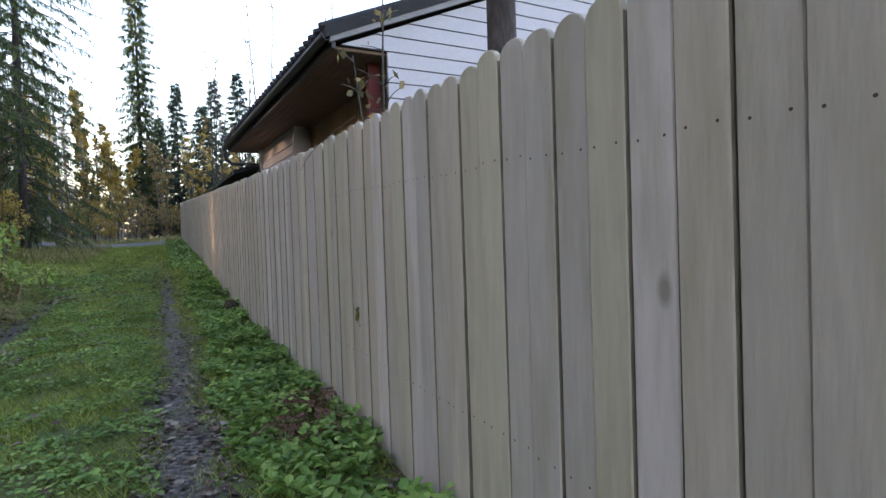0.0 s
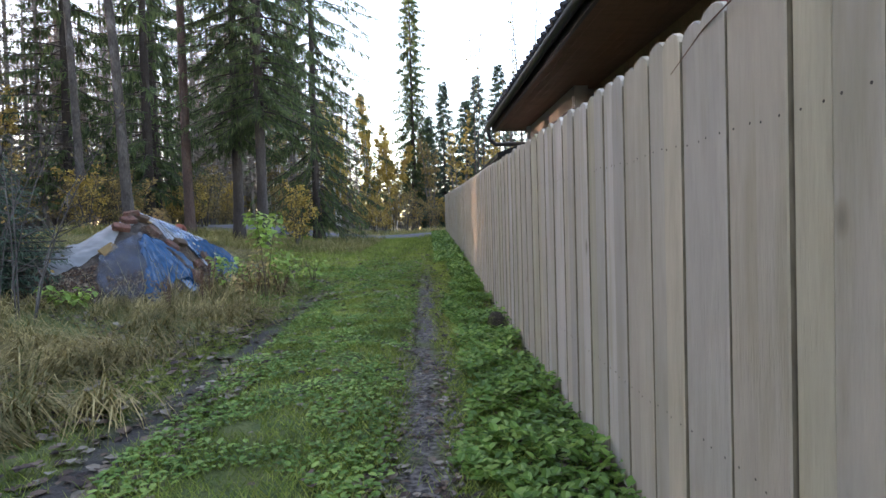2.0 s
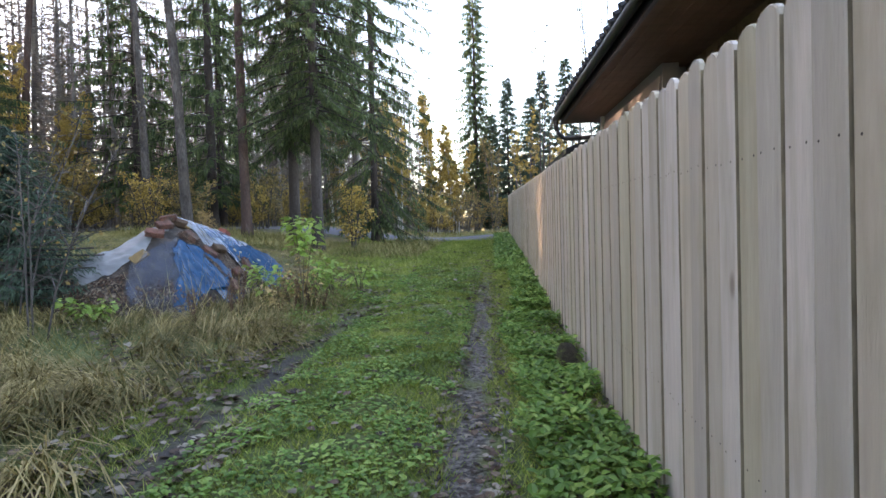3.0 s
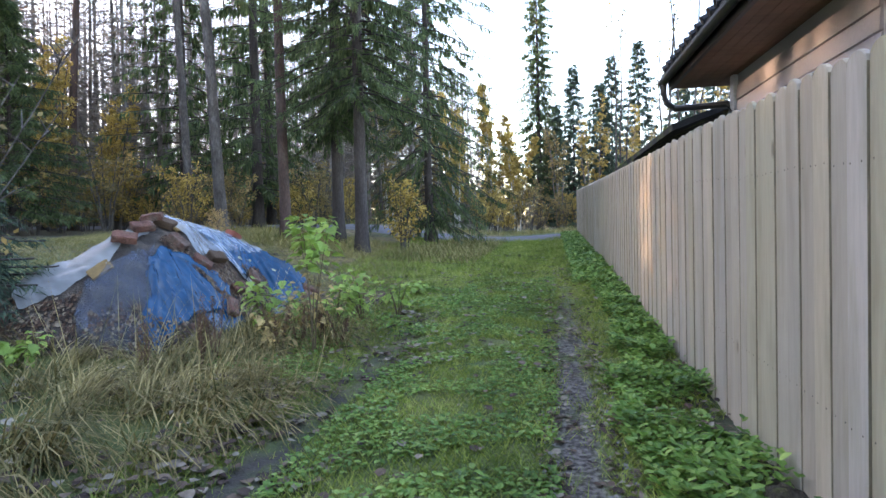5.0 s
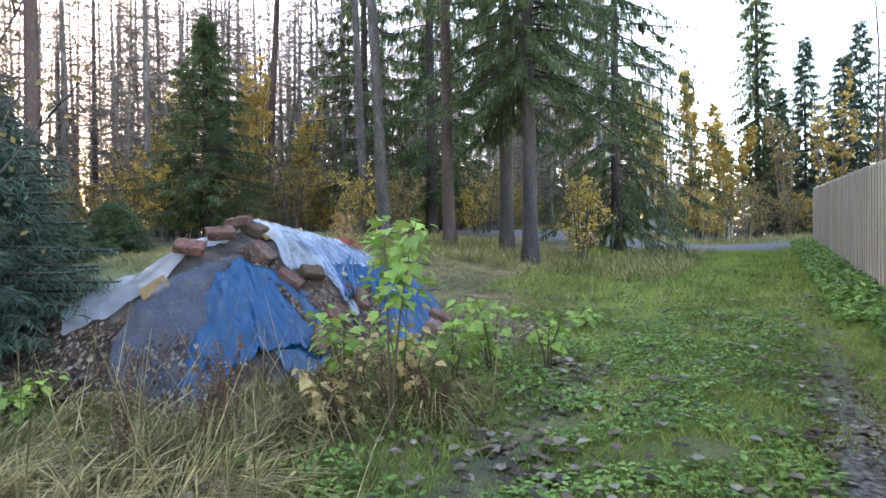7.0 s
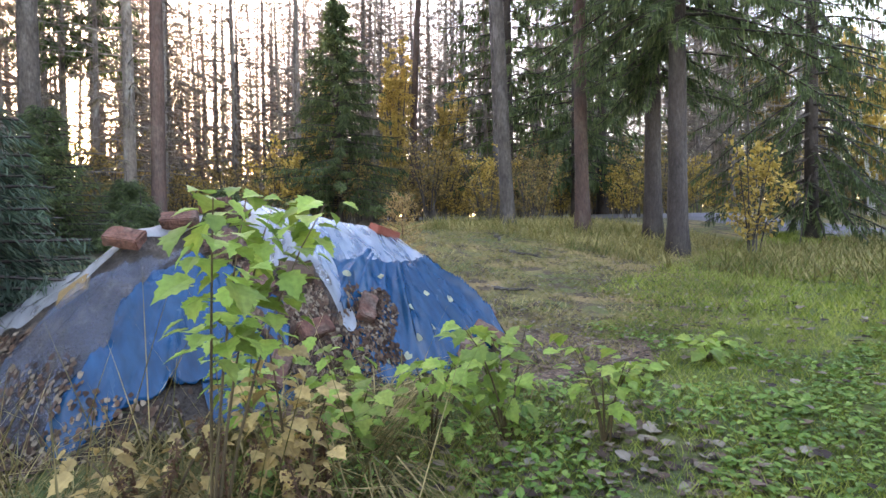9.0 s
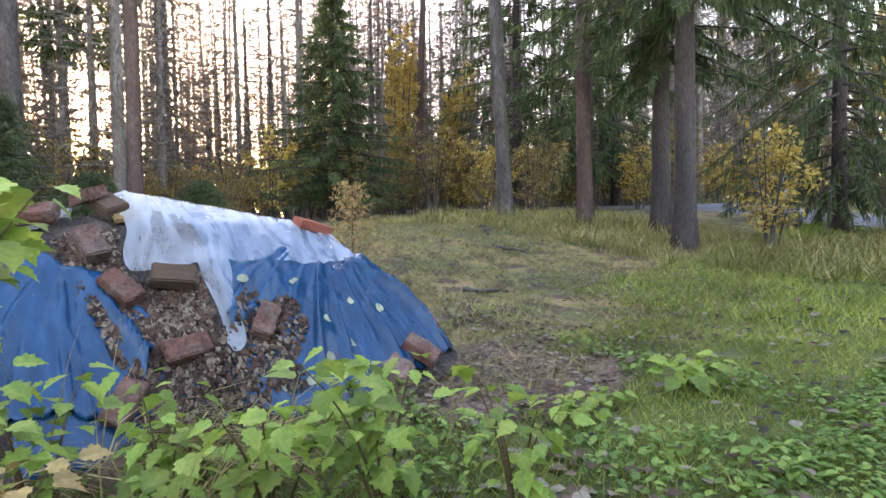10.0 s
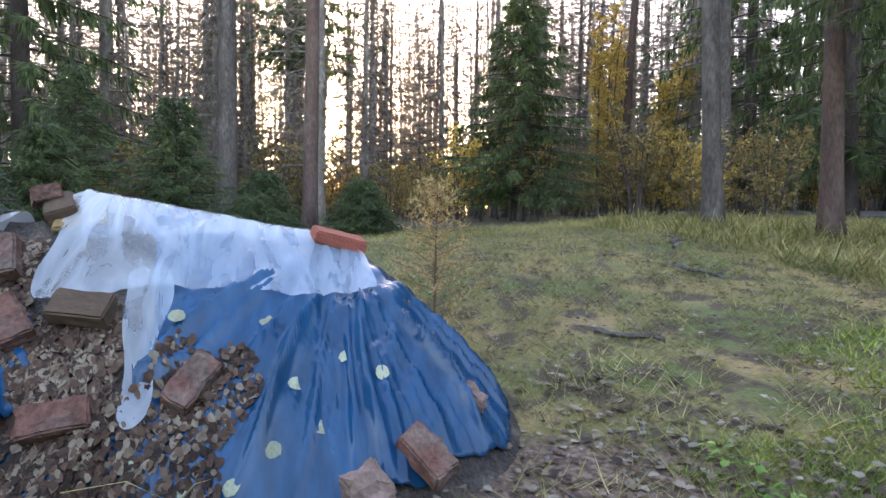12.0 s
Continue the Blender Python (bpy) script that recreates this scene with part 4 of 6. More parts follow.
def build_heap():
    soil = material("heap_soil", (0.05, 0.04, 0.035), rough=0.95, var=0.5, scale=5, fine=50, bump=0.8, stain=(0.13, 0.10, 0.08), stain_scale=6, stain_amount=0.8)
    X, Y = np.meshgrid(np.arange(-7.6, -3.3, 0.045), np.arange(7.9, 13.4, 0.045))
    Z, q, a = heap_top(X, Y)
    Z = Z + 0.02 * rng.normal(0, 1, Z.shape) * np.clip(1.2 - q, 0, 1)
    keep = q < 1.12
    ids = -np.ones(X.shape, int)
    ids[keep] = np.arange(keep.sum())
    ok = keep[:-1, :-1] & keep[1:, :-1] & keep[:-1, 1:] & keep[1:, 1:]
    acc = Acc()
    V = np.stack([X[keep], Y[keep], Z[keep]], 1)
    F = np.stack([ids[:-1, :-1][ok], ids[:-1, 1:][ok], ids[1:, 1:][ok], ids[1:, :-1][ok]], 1)
    acc.v, acc.f, acc.n = [V], F.tolist(), len(V)
    heap = new("earth_mound", acc.mesh("earth_mound", soil, True))
    tagged(heap, "low heap of dark earth and rubble on the grass", "heap")
    blue = thing("blue_tarpaulin", pose(0, 0, 0), "creased blue plastic tarpaulin draped over the earth heap", "tarpaulin")
    drape("sheet", -5.4, -3.2, 10.3, 13.5, 0.013,
          lambda x, y, q: (q < 0.98 + edge(y, 5, 1, 0.03) - 0.05 * np.clip((y - 12.1) / 0.4, 0, 1)) & (y > 10.98 + edge(x, 7, 0.4, 0.03)) & (x > -5.35), 0.055, BLUE, blue, 0.062, "", seed=1)
    drape("lower_sheet", -4.5, -3.2, 9.9, 11.4, 0.02,
          lambda x, y, q: (q > 0.76) & (q < 0.99) & (y > 9.9) & (y < 11.15) & (x > -4.4), 0.022, BLUE, blue, 0.010, "", seed=2)
    drape("flank_sheet", -5.0, -3.6, 8.8, 10.9, 0.018, lambda x, y, q: within(x, y, FLANK), 0.05, BLUE, blue, 0.05, "", seed=5)
    clear = thing("clear_plastic_sheet", pose(0, 0, 0), "crumpled translucent white plastic sheet over the heap's top", "plastic sheet")
    drape("sheet", -5.9, -4.0, 10.2, 12.6, 0.02,
          lambda x, y, q: (y > 10.52 + edge(x, 9, 0.3, 0.03)) & (y < 12.06 + edge(x, 7, 1, 0.02)) & (x < -4.38 + edge(y, 6, 0.8, 0.012)) & (x > -5.8), 0.092, CLEAR, clear, 0.016, "", seed=3)
    drape("folded_hem", -5.7, -4.4, 10.5, 12.2, 0.02,
          lambda x, y, q: (y > 10.60 + edge(x, 8, 0.9, 0.03)) & (y < 12.0 + edge(x, 7, 1, 0.02)) & (x < -4.66 + 0.10 * np.clip((11.2 - y) / 0.6, -0.6, 1) + edge(y, 5, 0.8, 0.015)) & (x > -5.6), 0.100, CLEAR, clear, 0.015, "", seed=3)
    drape("hanging_strip", -5.0, -3.6, 10.6, 11.4, 0.02,
          lambda x, y, q: (y > 10.90 + edge(x, 9, 0.3, 0.02)) & (y < 11.07 + edge(x, 7, 1, 0.025)) & (x > -4.5) & (x < -3.93), 0.105, CLEAR, clear, 0.02, "", seed=8)
    dull = thing("clear_plastic_sheet", pose(0, 0, 0), "dirty blue-grey translucent plastic sheet over dark earth and leaves", "plastic sheet")
    drape("sheet", -5.2, -3.9, 8.7, 10.4, 0.018, lambda x, y, q: within(x, y, FILM), 0.06, GREYPL, dull, 0.035, "", seed=4)
    pale = thing("clear_plastic_sheet", pose(0, 0, 0), "milky plastic sheet hanging down the heap's end", "plastic sheet")
    drape("sheet", -6.4, -4.6, 8.5, 10.6, 0.02, lambda x, y, q: within(x, y, PALE), 0.06, MILKY, pale, 0.022, "", seed=6)
    return heap


heap = build_heap()


def brick_mesh(name, lx, ly, lz, mat, seed, chip=0.012):
    """A worn block with chipped, eased edges, its origin at its base."""
    bm = bmesh.new()
    bmesh.ops.create_cube(bm, size=1)
    bmesh.ops.scale(bm, vec=(lx, ly, lz), verts=bm.verts)
    bmesh.ops.bevel(bm, geom=bm.edges[:], offset=0.009, segments=2, affect="EDGES")
    bmesh.ops.subdivide_edges(bm, edges=[e for e in bm.edges if e.calc_length() > 0.05], cuts=3, use_grid_fill=True)
    r = random.Random(seed)
    for v in bm.verts:
        nz = noise.noise(v.co * 14 + Vector((seed, 0, 0)))
        v.co += v.co.normalized() * (nz * chip * 0.6 + r.uniform(-1, 1) * chip * 0.12)
        v.co.z += lz / 2
    me = bpy.data.meshes.new(name)
    bm.to_mesh(me)
    bm.free()
    me.materials.append(mat)
    return me


BRICK = material("old_brick", (0.125, 0.055, 0.04), rough=0.95, var=0.5, scale=9, fine=45, bump=0.7, obj_random=0.4, stain=(0.13, 0.11, 0.09), stain_scale=7, stain_amount=0.6)
BRICK_RED = material("red_brick", (0.26, 0.07, 0.045), rough=0.85, var=0.2, scale=9, fine=60, bump=0.4)
BLOCK = material("old_timber", (0.075, 0.045, 0.028), rough=0.9, var=0.35, scale=4, fine=40, bump=0.5, stretch=(1, 6, 6))
STONE = material("pale_stone", (0.21, 0.135, 0.11), rough=0.9, var=0.3, scale=8, fine=50, bump=0.5)


def lay(name, mesh, x, y, rz, label, category, lift=0.03, tip=0.0, group="", rx=0.0):
    """Lay a thing on the heap, tilted with its slope."""
    e = 0.10
    zx = (float(heap_top(x + e, y)[0]) - float(heap_top(x - e, y)[0])) / (2 * e)
    zy = (float(heap_top(x, y + e)[0]) - float(heap_top(x, y - e)[0])) / (2 * e)
    up = Vector((-zx, -zy, 1)).normalized()
    rot = Vector((0, 0, 1)).rotation_difference(up).to_matrix().to_4x4()
    z = max(float(heap_top(x, y)[0]), float(height(x, y)))
    ob = new(name, mesh)
    ob.matrix_world = Matrix.Translation((x, y, z + lift)) @ rot @ pose(0, 0, 0, rx, tip, rz)
    return tagged(ob, label, category, group)


def build_bricks():
    b = [brick_mesh("brick", 0.25, 0.13, 0.085, BRICK, s, 0.026) for s in range(3)]
    red = brick_mesh("brick", 0.31, 0.14, 0.075, BRICK_RED, 9, 0.006)
    lay("brick", red, -4.80, 11.90, 100, "clean red brick holding down the plastic sheet", "brick", 0.075, group="bricks on the heap")
    tan = "weathered brown brick lying on the plastic sheet"
    for x, y, rz, k, lf in ((-4.80, 9.74, 40, 0, 0.07), (-4.88, 10.12, 65, 1, 0.07), (-4.97, 10.42, 20, 2, 0.08)):
        lay("brick", b[k], x, y, rz, tan, "brick", lf, group="bricks on the heap")
    for x, y, rz, k in ((-4.10, 11.20, 145, 0), (-4.04, 10.72, 95, 1), (-4.36, 10.46, 30, 2), (-4.60, 10.36, 10, 0), (-3.92, 10.38, 140, 1)):
        lay("brick", b[k], x, y, rz, "brown brick half sunk among dead leaves on the heap", "brick", 0.012, group="bricks on the heap")
    lay("brick", b[2], -3.70, 12.12, 30, "brown brick leaning on the tarpaulin's foot", "brick", 0.05, tip=-8, group="bricks on the heap")
    w = brick_mesh("timber_offcut", 0.24, 0.14, 0.09, BLOCK, 4, 0.018)
    lay("timber_offcut", w, -4.34, 10.74, 75, "short brown timber offcut under the plastic's edge", "timber", 0.04)
    lay("timber_offcut", w, -4.88, 10.52, 15, "short pale timber offcut under the plastic", "timber", 0.01)
    ochre = brick_mesh("board_offcut", 0.24, 0.17, 0.03, material("ochre_board", (0.20, 0.125, 0.05), rough=0.85, var=0.25, scale=7, fine=60), 8, 0.01)
    lay("board_offcut", ochre, -4.84, 9.44, 60, "ochre board offcut showing between two plastic sheets", "board", 0.035)
    lay("board_offcut", ochre, -4.78, 10.62, 95, "ochre board offcut under the white plastic's edge", "board", 0.03)
    s = brick_mesh("stone", 0.18, 0.15, 0.14, STONE, 6, 0.07)
    s_low = brick_mesh("stone", 0.12, 0.10, 0.09, STONE, 7, 0.05)
    lay("stone", s_low, -3.98, 12.42, 70, "small pale stone beside the tarpaulin's foot", "stone", 0.02, group="stones by the heap")
    for x, y, rz in ((-3.66, 11.88, 20), (-3.52, 10.25, 130)):
        lay("stone", s, x, y, rz, "pale brownish stone beside the tarpaulin's foot", "stone", 0.0, group="stones by the heap")


build_bricks()


def tarp_leaves():
    """Pale round leaves lying on the tarpaulin."""
    n = 10
    acc = Acc()
    ring = [(0.032 * math.cos(2 * math.pi * k / n) * (1 + 0.12 * math.sin(3 * k)), 0.038 * math.sin(2 * math.pi * k / n), 0.004 * math.cos(4 * math.pi * k / n)) for k in range(n)]
    acc.add([(0, 0, 0.003)] + ring, [(0, 1 + k, 1 + (k + 1) % n) for k in range(n)])
    me = acc.mesh("fallen_leaf", material("pale_leaf", (0.25, 0.28, 0.19), rough=0.5, var=0.25, scale=20, fine=90, obj_random=0.5, stain=(0.30, 0.22, 0.10), stain_scale=30, stain_amount=0.5))
    r = random.Random(12)
    for x, y in ((-4.22, 11.12), (-3.95, 11.35), (-3.84, 11.52), (-3.9, 11.72), (-4.05, 11.62), (-3.88, 10.98), (-4.3, 11.5), (-3.8, 11.2), (-4.0, 12.0), (-4.12, 11.85), (-3.78, 11.36)):
        e = 0.03
        h = lambda a, b: float(drape_height(np.array([a]), np.array([b]), 0.055, 0.062, 1)[0])
        up = Vector((-(h(x + e, y) - h(x - e, y)) / (2 * e), -(h(x, y + e) - h(x, y - e)) / (2 * e), 1)).normalized()
        ob = new("fallen_leaf", me)
        ob.matrix_world = Matrix.Translation((x, y, h(x, y) + 0.004)) @ Vector((0, 0, 1)).rotation_difference(up).to_matrix().to_4x4() @ pose(0, 0, 0, 0, 0, r.uniform(0, 360))
        tagged(ob, "pale grey-green fallen leaf lying on the tarpaulin", "leaf", "leaves on the tarpaulin")


tarp_leaves()

# ---------------------------------------------------------------- trees of the wood, in the order of their size
spruce("spruce_tree", -5.25, 18.92, 24, 0.175, 4.1, 3.0, 230, 80, 11, "tall spruce with a grey trunk and long drooping dark boughs", size=0.27, width=0.034, droop=0.62, curtain=1.5, asym=(0.12, 0.2), top_power=0.4)
spruce("spruce_tree", -6.55, 20.53, 25, 0.185, 3.4, 2.7, 220, 75, 12, "tall spruce with a dark trunk and drooping boughs", size=0.27, width=0.034, droop=0.6, curtain=1.5, top_power=0.4)
spruce("spruce_tree", -4.9, 25.8, 24, 0.17, 0.9, 3.3, 220, 58, 13, "broad dark spruce with drooping boughs near the road", size=0.32, width=0.042, droop=0.75, curtain=1.8, top_power=0.42, asym=(0.1, -0.1))
pine("pine_tree", -8.05, 20.09, 23, 0.165, 21, "tall pine with a brown trunk among spruces", bend=(-0.5, 0.2), bark=BARK_PINE)
pine("pine_tree", -9.69, 19.34, 23, 0.17, 22, "tall pine with a grey-brown trunk that leans slightly", bend=(-1.6, -0.4), bark=BARK_GREY)
pine("pine_tree", -20.9, 25.5, 24, 0.18, 23, "slim tall pine with an orange-brown trunk", bend=(0.9, 0.2))
pine("pine_tree", -13.8, 23.6, 23, 0.17, 24, "tall pine with a grey trunk before dark spruces", bend=(-0.6, 0.1), bark=BARK_GREY)
pine("pine_tree", -14.0, 12.55, 22, 0.16, 25, "tall brown pine trunk at the wood's edge", bend=(-0.3, 0.3), low=0.4)
pine("pine_tree", -18.0, 10.7, 24, 0.27, 26, "thick pine with a pale scaly trunk in the wood", bend=(0.4, 0.2), bark=BARK_GREY, low=0.35)
for k, (x, y, h, rr) in enumerate(((-11.8, 10.2, 2.7, 1.1), (-13.2, 8.4, 3.6, 1.4), (-10.9, 8.6, 2.2, 1.0), (-12.6, 11.6, 1.5, 0.8), (-10.9, 11.4, 1.0, 0.6), (-12.4, 13.4, 1.3, 0.7))):
    spruce("spruce_tree", x, y, h, 0.04, 0.08, rr, 110, 46, 111 + k, "small green spruce sapling in the undergrowth behind the heap", size=0.19, width=0.02, droop=0.12, curtain=0.3, top_power=0.85, steps=4)
for k, (x, y, h, rr) in enumerate(((-16.8, 27.6, 22, 3.6), (-12.6, 26.6, 24, 3.2), (-14.6, 31.5, 25, 3.5))):
    spruce("spruce_tree", x, y, h, 0.24, 1.5, rr, 135, 26, 31 + k, "dense dark spruce at the edge of the wood", size=0.55, width=0.085, droop=0.42, curtain=1.2, top_power=0.55)
spruce("spruce_tree", -1.25, 51.4, 23, 0.25, 3.0, 2.2, 230, 26, 41, "tall narrow spruce standing above the other trees", size=0.5, width=0.085, droop=0.5, curtain=1.3, top_power=0.5)
for k, (x, y, h) in enumerate(((1.5, 50.1, 13), (3.2, 46, 10.5), (6.0, 47, 13.5), (8.5, 44, 12), (11.0, 46, 14), (4.6, 52, 14), (0.2, 55, 11), (13.5, 42, 12), (16, 40, 15))):
    spruce("spruce_tree", x, y, h, 0.13, 0.5, 2.5 + 0.2 * (k % 3), 150, 26, 51 + k, "bluish green young spruce beyond the road", needles=NEEDLE_BLUE, size=0.5, width=0.085, droop=0.2, curtain=0.5, top_power=0.8, steps=4)
spruce("spruce_tree", -16.5, 18.8, 7.6, 0.1, 0.7, 2.7, 150, 60, 71, "young dark green spruce in the undergrowth", size=0.34, width=0.036, droop=0.25, curtain=0.5, top_power=0.9)
for k, (x, y, h, rr) in enumerate(((-6.45, 8.75, 2.6, 1.35), (-7.5, 7.7, 2.9, 1.5), (-8.3, 6.0, 3.0, 1.6))):
    spruce("spruce_tree", x, y, h, 0.05, 0.1, rr, 190, 50, 81 + k, "bushy young spruce with dark green boughs to the ground", size=0.2, width=0.017, droop=0.12, curtain=0.3, top_power=0.8, needles=NEEDLE_BLUE, steps=4)

# thin trunks deeper in the wood, copied from four kinds
protos = []
for k in range(4):
    h = (19, 22, 17, 24)[k]
    protos.append(spruce("spruce_tree", (-22.7, -21.0, -23.4, -19.4)[k], (5.5, 7.1, 13.2, 13.3)[k], h, (0.15, 0.17, 0.13, 0.19)[k], 1.8, (2.0, 2.3, 1.8, 2.4)[k], 120, 6, 91 + k,
                         "slender wood spruce with thin grey twigs and sparse needles", bark=BARK_HAZY, needles=NEEDLE_HAZY, bend=(0.3 - 0.2 * k, 0.2), size=0.46, width=0.055,
                         droop=0.2, dead=0.3, curtain=0.4, top_power=0.3, steps=3))
    protos[-1]["group"] = "slender trees deep in the wood"
g = np.random.default_rng(404)
spots = [(-31, 6), (-27.4, 9.4), (-21.5, 10.5), (-29, 16.8), (-39.9, 22.5)]
tries = 0
while len(spots) < 125 and tries < 6000:
    tries += 1
    # angles below about -0.35 are unseen wood, added to block the sun
    a = g.uniform(-0.95, 1.36)              # from straight along -x round to +y
    d = 19 + 46 * g.uniform() ** 0.8
    x, y = -2 - d * math.cos(a), 11 + d * math.sin(a)
    if x > -9 and y < 42:
        continue
    if math.hypot(x + 12, y - 22) < 7:
        continue
    if abs(math.atan2(y - 11.46, -x - 1.5) - 0.128) < 0.03:
        continue
    if min(math.hypot(x - p, y - q) for p, q in spots) > 2.1:
        spots.append((x, y))
for k, (x, y) in enumerate(spots):
    s = g.uniform(0.85, 1.15)
    c = copy_thing(protos[k % 4], pose(x, y, float(height(x, y)) - 0.02, 0, 0, g.uniform(0, 360)))
    c.scale = (s, s, s)

# dense unseen spruces added on the track's sunny side to block the sun
big = [o for o in bpy.data.objects if o.name.startswith("spruce_tree") and not o.parent and o.get("label", "").startswith("dense dark")]
for k, (x, y) in enumerate(((-11.5, -5.5), (-14.5, -1.5), (-12.5, 3.0), (-17, 1.0), (-18, 6.0), (-12.5, -10), (-18, -5))):
    copy_thing(big[k % len(big)], pose(x, y, float(height(x, y)) - 0.02, 0, 0, 67 * k))

# two old spruces, added so that their high boughs shade the house
for k, (x, y, z0) in enumerate(((-26.0, 12.7, 6.7), (-30.0, 14.4, 7.4))):
    spruce("spruce_tree", x, y, 19, 0.13, z0, 2.5, 90, 18, 131 + k, "slim spruce with a bare lower trunk, added deep in the wood to shade the house", bark=BARK_HAZY, size=0.5, width=0.08, droop=0.3, curtain=0.8, top_power=0.5, steps=4)

# yellow birches and the undergrowth
for k, (x, y, h) in enumerate(((-21.2, 24.6, 9.5), (-23.0, 26.0, 8.0), (-19.6, 26.4, 7.0), (-24.5, 22.8, 7.5))):
    broadleaf("birch_tree", x, y, h, 6, 1.5, 11000, 0.10, LEAF_YELLOW, BARK_GREY, 201 + k, "young birch full of yellow autumn leaves", "tree", "yellow birches", low=0.12)
for k, (x, y, h) in enumerate(((-4.5, 45.5, 12), (-6.8, 43.5, 10), (-2.6, 44.2, 8.5), (-9.0, 45.5, 10), (-11.2, 42.5, 9))):
    broadleaf("birch_tree", x, y, h, 5, 1.9, 7000, 0.19, LEAF_YELLOW if k < 3 else LEAF_OLIVE, BARK_BIRCH, 211 + k, "slim birch with thinning yellow leaves beyond the road", "tree", "birches beyond the road", low=0.2)
for k, (x, y, h) in enumerate(((2.4, 43.8, 9.0), (7.0, 43.0, 8.0), (9.6, 41.6, 9.5), (0.4, 43.2, 7.5), (4.6, 42.4, 8.5), (12.0, 40.6, 8.0))):
    broadleaf("birch_tree", x, y, h, 4, 1.5, 2600, 0.14, LEAF_OLIVE if k % 2 else LEAF_YELLOW, BARK_HAZY, 231 + k, "thin grey young birch with few leaves beyond the road", "tree", "birches beyond the road", low=0.15)
bush = [broadleaf("bush", x, y, h, 7, 1.0, 1300, 0.095, m, BARK_GREY, 221 + k, lab, "bush", "bushes of the undergrowth", low=0.1)
        for k, (x, y, h, m, lab) in enumerate(((-12.4, 21.5, 2.6, LEAF_YELLOW, "yellow autumn bush beside a pine trunk"), (-11.0, 22.0, 2.0, LEAF_OLIVE, "olive autumn bush in the undergrowth"),
                                              (-4.6, 20.6, 2.3, LEAF_YELLOW, "yellow-green bush beside the spruce trunks"), (-13.3, 25.0, 3.2, LEAF_OLIVE, "thin olive bush in the undergrowth")))]
placed = []
tries = 0
while len(placed) < 205 and tries < 9000:
    tries += 1
    if len(placed) < 150:
        a = g.uniform(-0.3, 1.25)
        d = 14.5 + 22 * g.uniform() ** 1.1
        x, y = -3 - d * math.cos(a), 11 + d * math.sin(a)
        if x > -11 and y < 21.5:
            continue
    else:
        x, y = g.uniform(-22, 16), g.uniform(38.5, 46)
    if placed and min(math.hypot(x - p, y - q) for p, q in placed) < 0.95:
        continue
    placed.append((x, y))
    c = copy_thing(bush[int(g.choice([0, 1, 1, 3, 3, 3, 2]))], pose(x, y, float(height(x, y)) - 0.02, 0, 0, g.uniform(0, 360)))
    s = g.uniform(0.7, 1.35)
    c.scale = (s * g.uniform(0.9, 1.3), s, s)

# a far belt of wood that closes the view
def far_wood():
    acc = Acc()
    r = np.random.default_rng(77)
    for k in range(420):
        a = r.uniform(-math.pi * 0.62, math.pi * 1.1)
        d = r.uniform(66, 105)
        x, y = -3 + d * math.cos(a + math.pi / 2), 12 + d * math.sin(a + math.pi / 2)
        h = r.uniform(10, 18)
        z = float(height(x, y))
        if abs(math.atan2(y - 11.46, -x - 1.5) - 0.128) < 0.045:
            h *= 0.45
        acc.tube([(x, y, z - 0.3), (x, y, z + h)], [0.14, 0.03], 4, False)
        m = 90
        u = r.uniform(0.05, 1, m)
        b = r.uniform(0, 2 * math.pi, m)
        P = np.stack([np.full(m, x), np.full(m, y), z + h * u], 1)
        D = unit(np.stack([np.cos(b), np.sin(b), np.full(m, -0.35)], 1))
        N = unit(np.cross(D, np.array([0, 0, 1.0])) + r.normal(0, 0.5, (m, 3)))
        acc.diamonds(P, D, N, (0.4 + 2.2 * (1 - u)) * r.uniform(0.6, 1.2, m), r.uniform(0.25, 0.7, m), 0.6)
    # its low undergrowth
    m = 30000
    a, d = r.uniform(-math.pi * 0.62, math.pi * 1.1, m) + math.pi / 2, r.uniform(44, 75, m)
    x, y = -3 + d * np.cos(a), 12 + d * np.sin(a)
    P = np.stack([x, y, height(x, y) + r.uniform(0, 1, m) ** 1.5 * 4.5], 1)
    P = P[(x < -14) | (y > 48)]
    m = len(P)
    D = unit(r.normal(0, 1, (m, 3)) + np.array([0, 0, 0.4]))
    acc.diamonds(P, D, unit(np.cross(D, r.normal(0, 1, (m, 3)))), r.uniform(0.4, 1.0, m), r.uniform(0.25, 0.5, m))
    ob = new("far_wood", acc.mesh("far_wood", NEEDLE_HAZY))
    return tagged(ob, "far belt of mixed wood around the place", "wood", kind="stuff")


far_wood()


